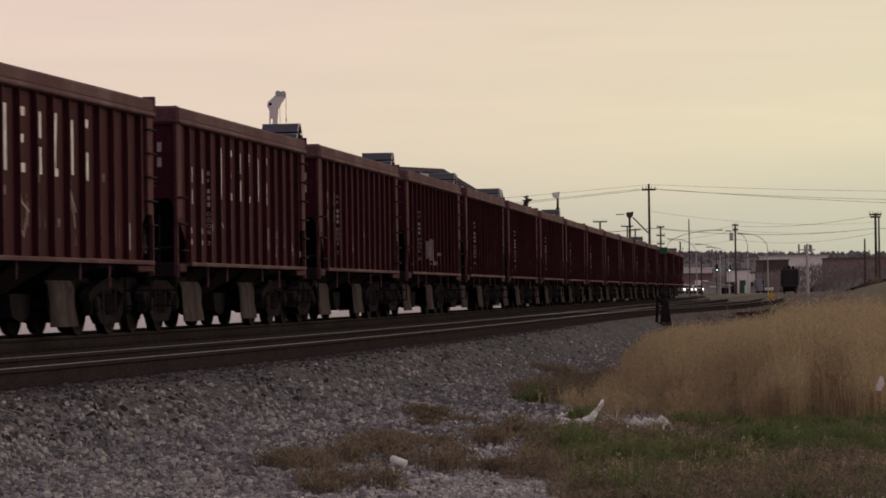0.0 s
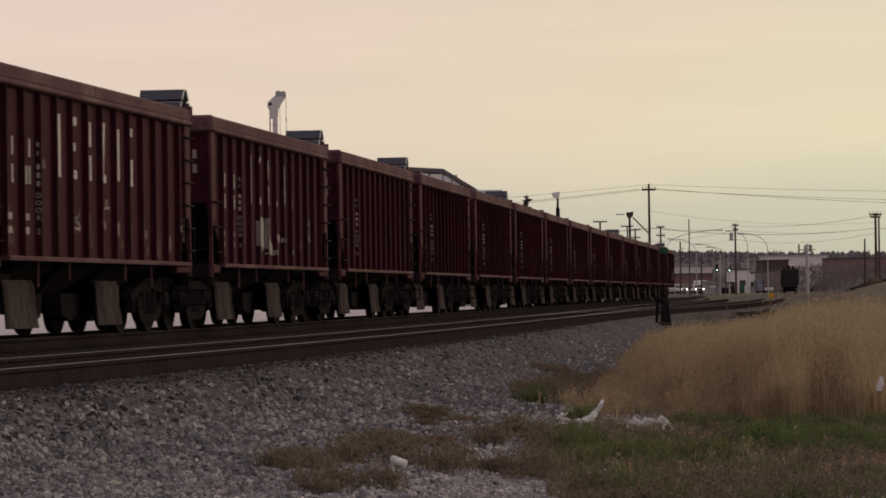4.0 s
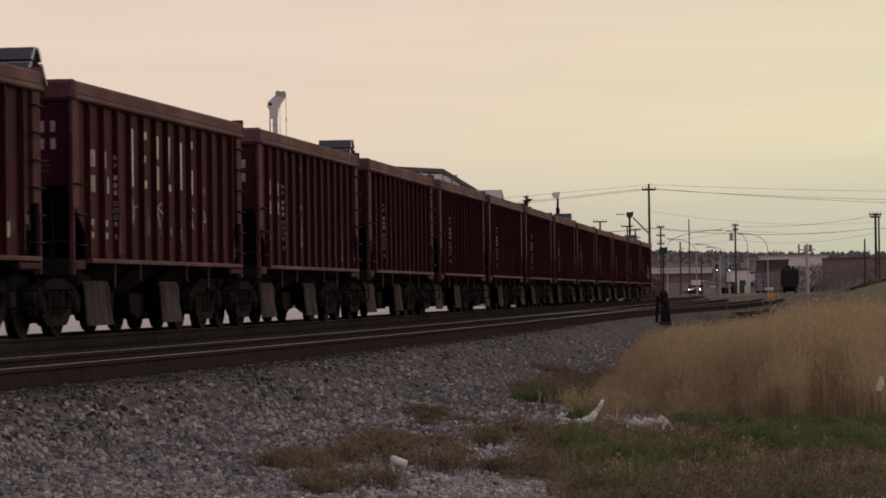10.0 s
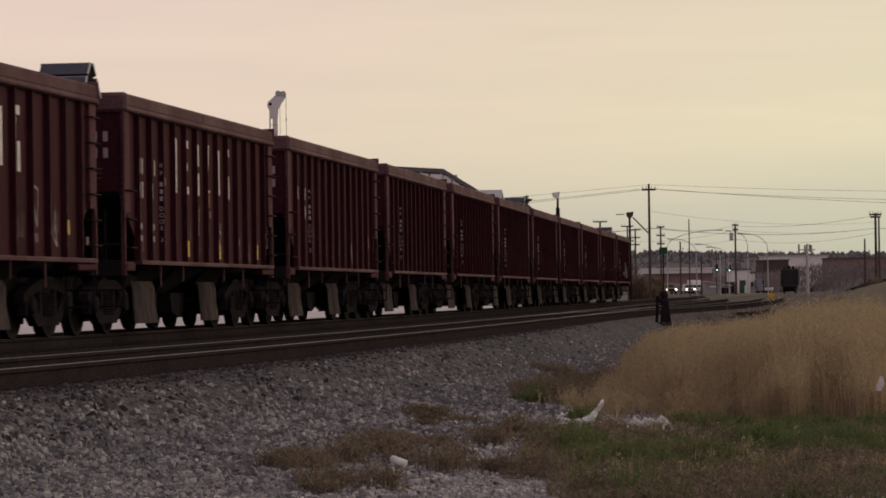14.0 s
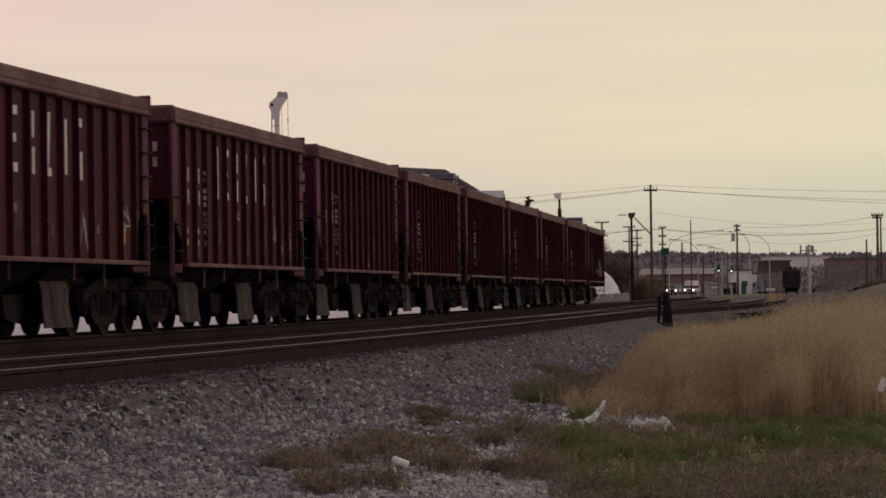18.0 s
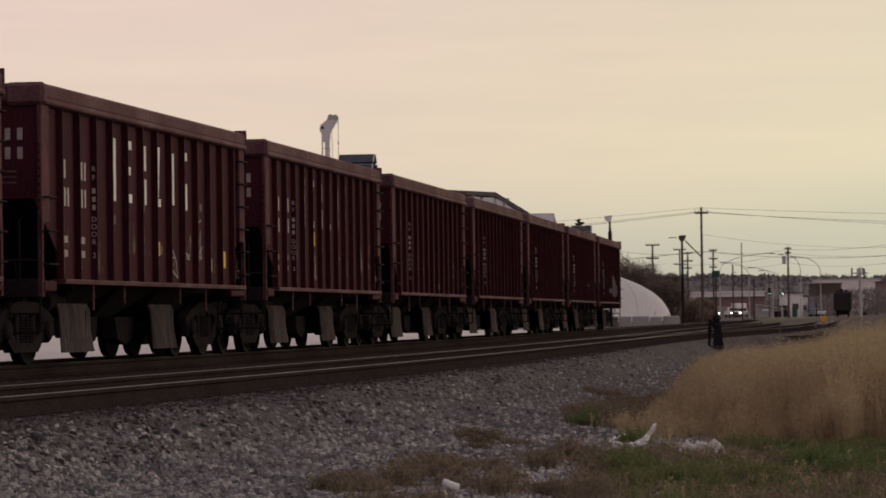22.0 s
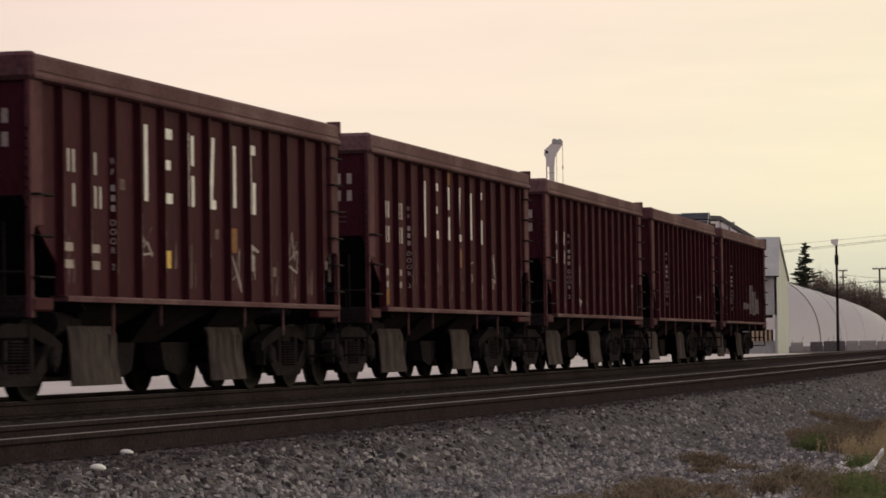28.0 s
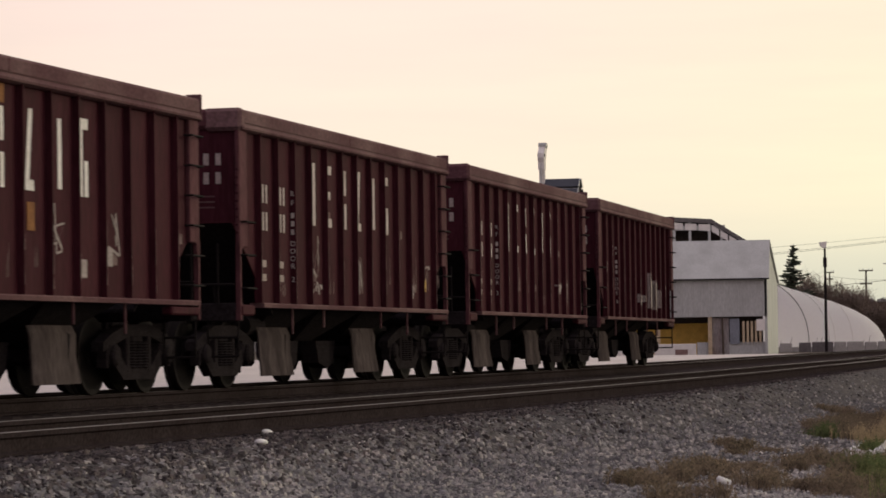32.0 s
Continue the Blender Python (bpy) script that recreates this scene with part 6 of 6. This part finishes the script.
def tank_car(x, y, turn):
    z = gz(x, y)
    c = thing("parked_hopper_car", "dark parked rail car seen end-on", "rail car", pose(x, y, z, 0, 0, turn))
    part("body", Shape().box((0, 6.5, 1.75), (1.9, 12, 1.9), bevel=0.15), GRIMY, c)
    part("end_plate", Shape().box((0, 0.45, 1.7), (1.7, 0.1, 1.7), bevel=0.03), GRIMY, c)
    for x, w, h in ((-0.55, 0.3, 0.22), (-0.1, 0.42, 0.36), (0.38, 0.34, 0.3)):
        part("hatch", Shape().box((x, 1.4, 2.70 + h / 2), (w, 0.8, h), bevel=0.06), GRIMY, c)
    for x in (-0.78, 0.78):
        part("end_post", Shape().box((x, 0.36, 1.75), (0.12, 0.1, 1.7), bevel=0.02), GRIMY, c)
    part("buffer_beam", Shape().box((0, 0.3, 0.85), (1.8, 0.25, 0.28), bevel=0.04), GRIMY, c)
    part("coupler", Shape().box((0, 0.05, 0.8), (0.25, 0.4, 0.25), bevel=0.05), GRIMY, c)
    part("truck_frame", Shape().box((0, 2.2, 0.5), (1.5, 1.8, 0.5), bevel=0.05), GRIMY, c)
    for sx in (-1, 1):
        part("wheel", Shape().lathe([(-0.06, 0.45), (0.06, 0.45)], (sx * 0.6, 1.4, 0.45), "x", 18), STEEL, c)


def dwarf_signal(x, y):
    z = gz(x, y)
    s = thing("switch_stand", "dark squat switch stand with a green target on a mast", "switch stand", pose(x, y, z))
    part("base", Shape().box((-0.12, 0, 0.03), (0.75, 0.7, 0.12), bevel=0.02), TIE, s)
    body = Shape().prism([(-0.07, 0.05), (0.26, 0.05), (0.20, 0.55), (0.16, 0.68), (-0.01, 0.68), (-0.03, 0.5)], -0.14, 0.14, "xz")
    body.lathe([(0.62, 0.08), (0.66, 0.14), (0.74, 0.15), (0.80, 0.11), (0.88, 0.10), (0.92, 0.13), (1.0, 0.12), (1.06, 0.05)], (0.06, 0, 0), "z", 12)
    part("stand", body, DARK, s)
    part("lever", Shape().rod((-0.19, 0, 0.08), (-0.15, 0, 0.86), 0.045, n=8), DARK, s)
    part("lever_weight", Shape().lathe([(-0.1, 0.03), (-0.07, 0.07), (0.07, 0.07), (0.1, 0.03)], (-0.14, 0, 0.82), "z", 10), DARK, s)
    part("lever_keeper", Shape().box((-0.1, 0, 0.56), (0.24, 0.05, 0.04)), DARK, s)
    part("mast", Shape().rod((0.05, 0, 1.0), (0.05, 0, 2.3), 0.02, n=8), DARK, s)
    part("target", Shape().box((0.05, 0, 2.33), (0.25, 0.05, 0.21), bevel=0.01), GREENPAINT, s)


SHEETING = material("dirty_plastic_sheet", (0.6, 0.6, 0.57), 0.6, 0, 0.2, 5, 0.2, 25, (0.4, 0.38, 0.34), 0.7)
GREENPAINT = material("dark_green_paint", (0.03, 0.10, 0.06), 0.6, 0, 0.2, 3, 0, 30)


# ---- put the place together ----
build_ground()
build_track("near_track", "rusty near railway track on wooden ties", NEAR_C, NEAR_Z, -60, 260)
build_track("train_track", "railway track under the hopper train", TRAIN_C, RAIL_Z, -60, 300)
def through_points(pts):
    """A line for a track that runs through given places."""
    p = [Vector((a, b)) for a, b in pts]
    run = [0.0]
    for a, b in zip(p, p[1:]):
        run.append(run[-1] + (b - a).length)

    def line(s, off=0.0):
        x = float(np.interp(s, run, [q.x for q in p]))
        y = float(np.interp(s, run, [q.y for q in p]))
        s2 = min(s + 3, run[-1])
        s1 = s2 - 6
        h = math.atan2(-(np.interp(s2, run, [q.x for q in p]) - np.interp(s1, run, [q.x for q in p])), np.interp(s2, run, [q.y for q in p]) - np.interp(s1, run, [q.y for q in p]))
        return x - off * math.cos(h), y - off * math.sin(h), h

    return line, run[-1]


for name, label, pts, z in (("siding_track", "rusty siding curving towards the parked rail car", [(1.37, 68.7), (2.2, 74.7), (3.3, 83.6), (5.6, 100), (12.2, 135), (18.6, 180), (26.0, 240), (37.3, 325), (50, 410)], 0.909), ("stub_track", "low rusty stub siding with a stop at its end", [(5.6, 100), (8.3, 113), (12.6, 132), (17.0, 150)], 0.62)):
    ln, total = through_points(pts)
    build_track(name, label, 0.0, z, 0.0, total, line=ln, near=False)
    bank = Shape()
    sweep(bank, [(-1.9, -0.9), (-1.38, -0.175), (1.38, -0.175), (1.9, -0.9)], 0.0, total, 4.0, 0.0, z, close=False, line=ln)
    tagged(part("siding_bed", bank, BEDGREY), "dark cinder bed of a siding", "track bed", kind="structure")
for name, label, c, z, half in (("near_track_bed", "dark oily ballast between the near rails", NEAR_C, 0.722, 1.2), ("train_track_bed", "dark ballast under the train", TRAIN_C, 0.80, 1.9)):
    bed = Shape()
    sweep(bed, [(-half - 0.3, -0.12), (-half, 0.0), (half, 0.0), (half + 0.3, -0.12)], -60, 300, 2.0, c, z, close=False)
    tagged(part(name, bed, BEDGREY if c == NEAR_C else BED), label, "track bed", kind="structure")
build_train()
lot = Shape()
sweep(lot, [(-7.0, 0.05), (-60.0, 0.12), (-60.0, -0.3), (-7.0, -0.3)], -40, 195, 5.0, 0.0, 0.72)
tagged(part("pale_lot", lot, DUST), "pale dusty yard beyond the tracks", "yard", kind="structure")
build_shed()
build_truss()
build_dome()
CRANE = build_crane(-18.0, 329.5)
lamp_post(9.5, 249.8, 1.0, 9.9)
conifer(8.4, 300, 1.2, 10.1, 3.9, 3)
MAIN = pole("utility_pole", "tall wooden utility pole with cross arm", "utility pole", 17.63, 259.4, 0.9, 10.7, 0.13, [(10.22, 1.15, 0)], group="utility poles")
build_hill()
build_town()
tank_car(37.3, 328, -6)
dwarf_signal(6.87, 95.6)
build_cup(-0.38, 24.32)
bag = thing("plastic_bag", "torn white plastic bag caught in weeds", "litter", pose(1.57, 31.9, gz(1.57, 31.9)))
for name, path in (("bag_neck", ((-0.06, 0.10, 0.05), (0.0, 0.15, 0.05), (0.05, 0.21, 0.042), (0.075, 0.26, 0.03), (0.08, 0.285, 0.008))), ("bag_body", ((0.0, 0.15, 0.04), (-0.03, 0.09, 0.05), (0.0, 0.04, 0.055), (0.06, 0.025, 0.05), (0.13, 0.012, 0.02))), ("bag_tail", ((-0.04, 0.11, 0.045), (-0.14, 0.06, 0.05), (-0.24, 0.05, 0.06), (-0.34, 0.07, 0.05), (-0.41, 0.035, 0.02)))):
    part(name, crinkled(path, len(name)), PLASTIC, bag)
crumpled("plastic_sheet", "dirty white plastic sheet on grass", 2.15, 32.0, 0.26, 0.14, 0.17, 5, SHEETING)
crumpled("plastic_scrap", "flattened white plastic scrap on gravel", 1.4, 34.0, 0.14, 0.25, 0.09, 8, PLASTIC)
snag = thing("snagged_plastic_wrapper", "white plastic wrapper snagged on a weed stalk", "litter", pose(4.82, 33.9, gz(4.82, 33.9)))
part("stalk", Shape().rod((0, 0, -0.05), (0.02, 0, 0.62), 0.008, 0.005, n=5), STRAW, snag)
part("wrapper", Shape().prism([(-0.05, 0.40), (0.03, 0.39), (0.06, 0.47), (0.05, 0.55), (0.02, 0.56), (-0.01, 0.48)], -0.03, 0.02, "xz"), PLASTIC, snag)
pebble("pale flat stone on ballast", -4.13, 20.0, 0.048, 12)
pebble("pale rounded stone on ballast", -4.49, 22.8, 0.05, 13)
build_stones()
build_weeds()
TAN = material("tan_paint", (0.30, 0.22, 0.13), 0.5, 0, 0.1, 2)
def build_van():
    v = thing("white_van", "tall white box van on the far road", "van", group="vehicles on the far road")
    part("box", Shape().box((0, 3.6, 1.6), (2.0, 5.0, 2.0), bevel=0.12), OFFWHITE, v)
    cab = part("cab", Shape().box((0, 0.6, 1.05), (1.9, 1.5, 1.3), bevel=0.2), OFFWHITE, v)
    part("windscreen", Shape().box((0, -0.12, 1.4), (1.6, 0.08, 0.5)), GLASS, cab)
    for x in (-0.7, 0.7):
        part("headlamp", Shape().box((x, -0.16, 0.8), (0.28, 0.08, 0.2), bevel=0.03), GLASS, cab)
        for y in (0.7, 5.0):
            part("wheel", Shape().lathe([(-0.13, 0.38), (0.13, 0.38)], (x * 1.25, y, 0.38), "x", 14), DARK, v)
    return v


VEHICLES = [pickup("pickup_truck", "white pickup truck with headlights on", OFFWHITE), pickup("pickup_truck", "white pickup truck on the far street", OFFWHITE), pickup("pickup_truck", "tan truck with headlights on", TAN), build_van()]


def motions():
    """Everything that moves: the train with its wheels, the crane's head, four vehicles."""
    times = [i * 1.0 for i in range(33)]
    for k, car in enumerate(CARS):
        walk(car, [(t, car_place(k, t)) for t in times])
        # wheelsets roll: radius 0.457 m
        for axle in [o for o in car.children if o.name.split(".")[0] == "axle"]:
            y = axle.matrix_basis.translation.y
            rows, n = [], 280
            for q in range(n + 1):
                t = q * 32.0 / n
                gone = 5.6652 * t + 0.0037466 * (28 - t) * t
                rows.append((t, Matrix.Translation((0, y, 0.457)) @ Matrix.Rotation(gone / 0.457, 4, "X")))
            walk(axle, rows)
    x, y = CRANE.matrix_basis.translation.xy
    z = CRANE.matrix_basis.translation.z
    walk(CRANE, [(t, pose(x, y, z, 0, 0, a)) for t, a in ((0.0, 0), (28.6, 0), (29.5, 10), (30.3, 28), (31.0, 50), (32.0, 82))])

    def drive(v, rows):
        walk(v, [(t, pose(x, y, gz(x, y) + 0.12, 0, 0, a)) for t, x, y, a in rows])

    drive(VEHICLES[0], [(0.0, 49.4, 588, 4), (9.0, 48.2, 578, 4), (14.0, 45.3, 558, 6), (17.0, 43.4, 540, 6), (23.0, 39.0, 498, 6), (28.0, 35.0, 462, 6), (32.0, 32.0, 440, 6)])
    drive(VEHICLES[3], [(0.0, 52.9, 618, 4), (6.0, 51.9, 611, 4), (12.0, 50.5, 601, 5), (14.0, 49.5, 594, 5), (17.0, 48.5, 588, 6), (24.0, 45.9, 572, 6), (32.0, 43.0, 555, 6)])
    drive(VEHICLES[1], [(0.0, 47.4, 590, 8), (2.5, 47.1, 583, 12), (4.2, 45.6, 579, 45), (6.0, 43.6, 578, 88), (9.0, 40.0, 578, 90), (14.0, 33.0, 579, 90), (32.0, 12.0, 582, 90)])
    drive(VEHICLES[2], [(0.0, 54.2, 655, 4), (6.0, 51.0, 616, 4), (9.0, 49.6, 598, 4), (12.0, 40.2, 520, 6), (17.0, 35.6, 478, 6), (23.0, 30.4, 430, 8), (28.0, 26.0, 396, 8), (32.0, 22.5, 372, 8)])


motions()
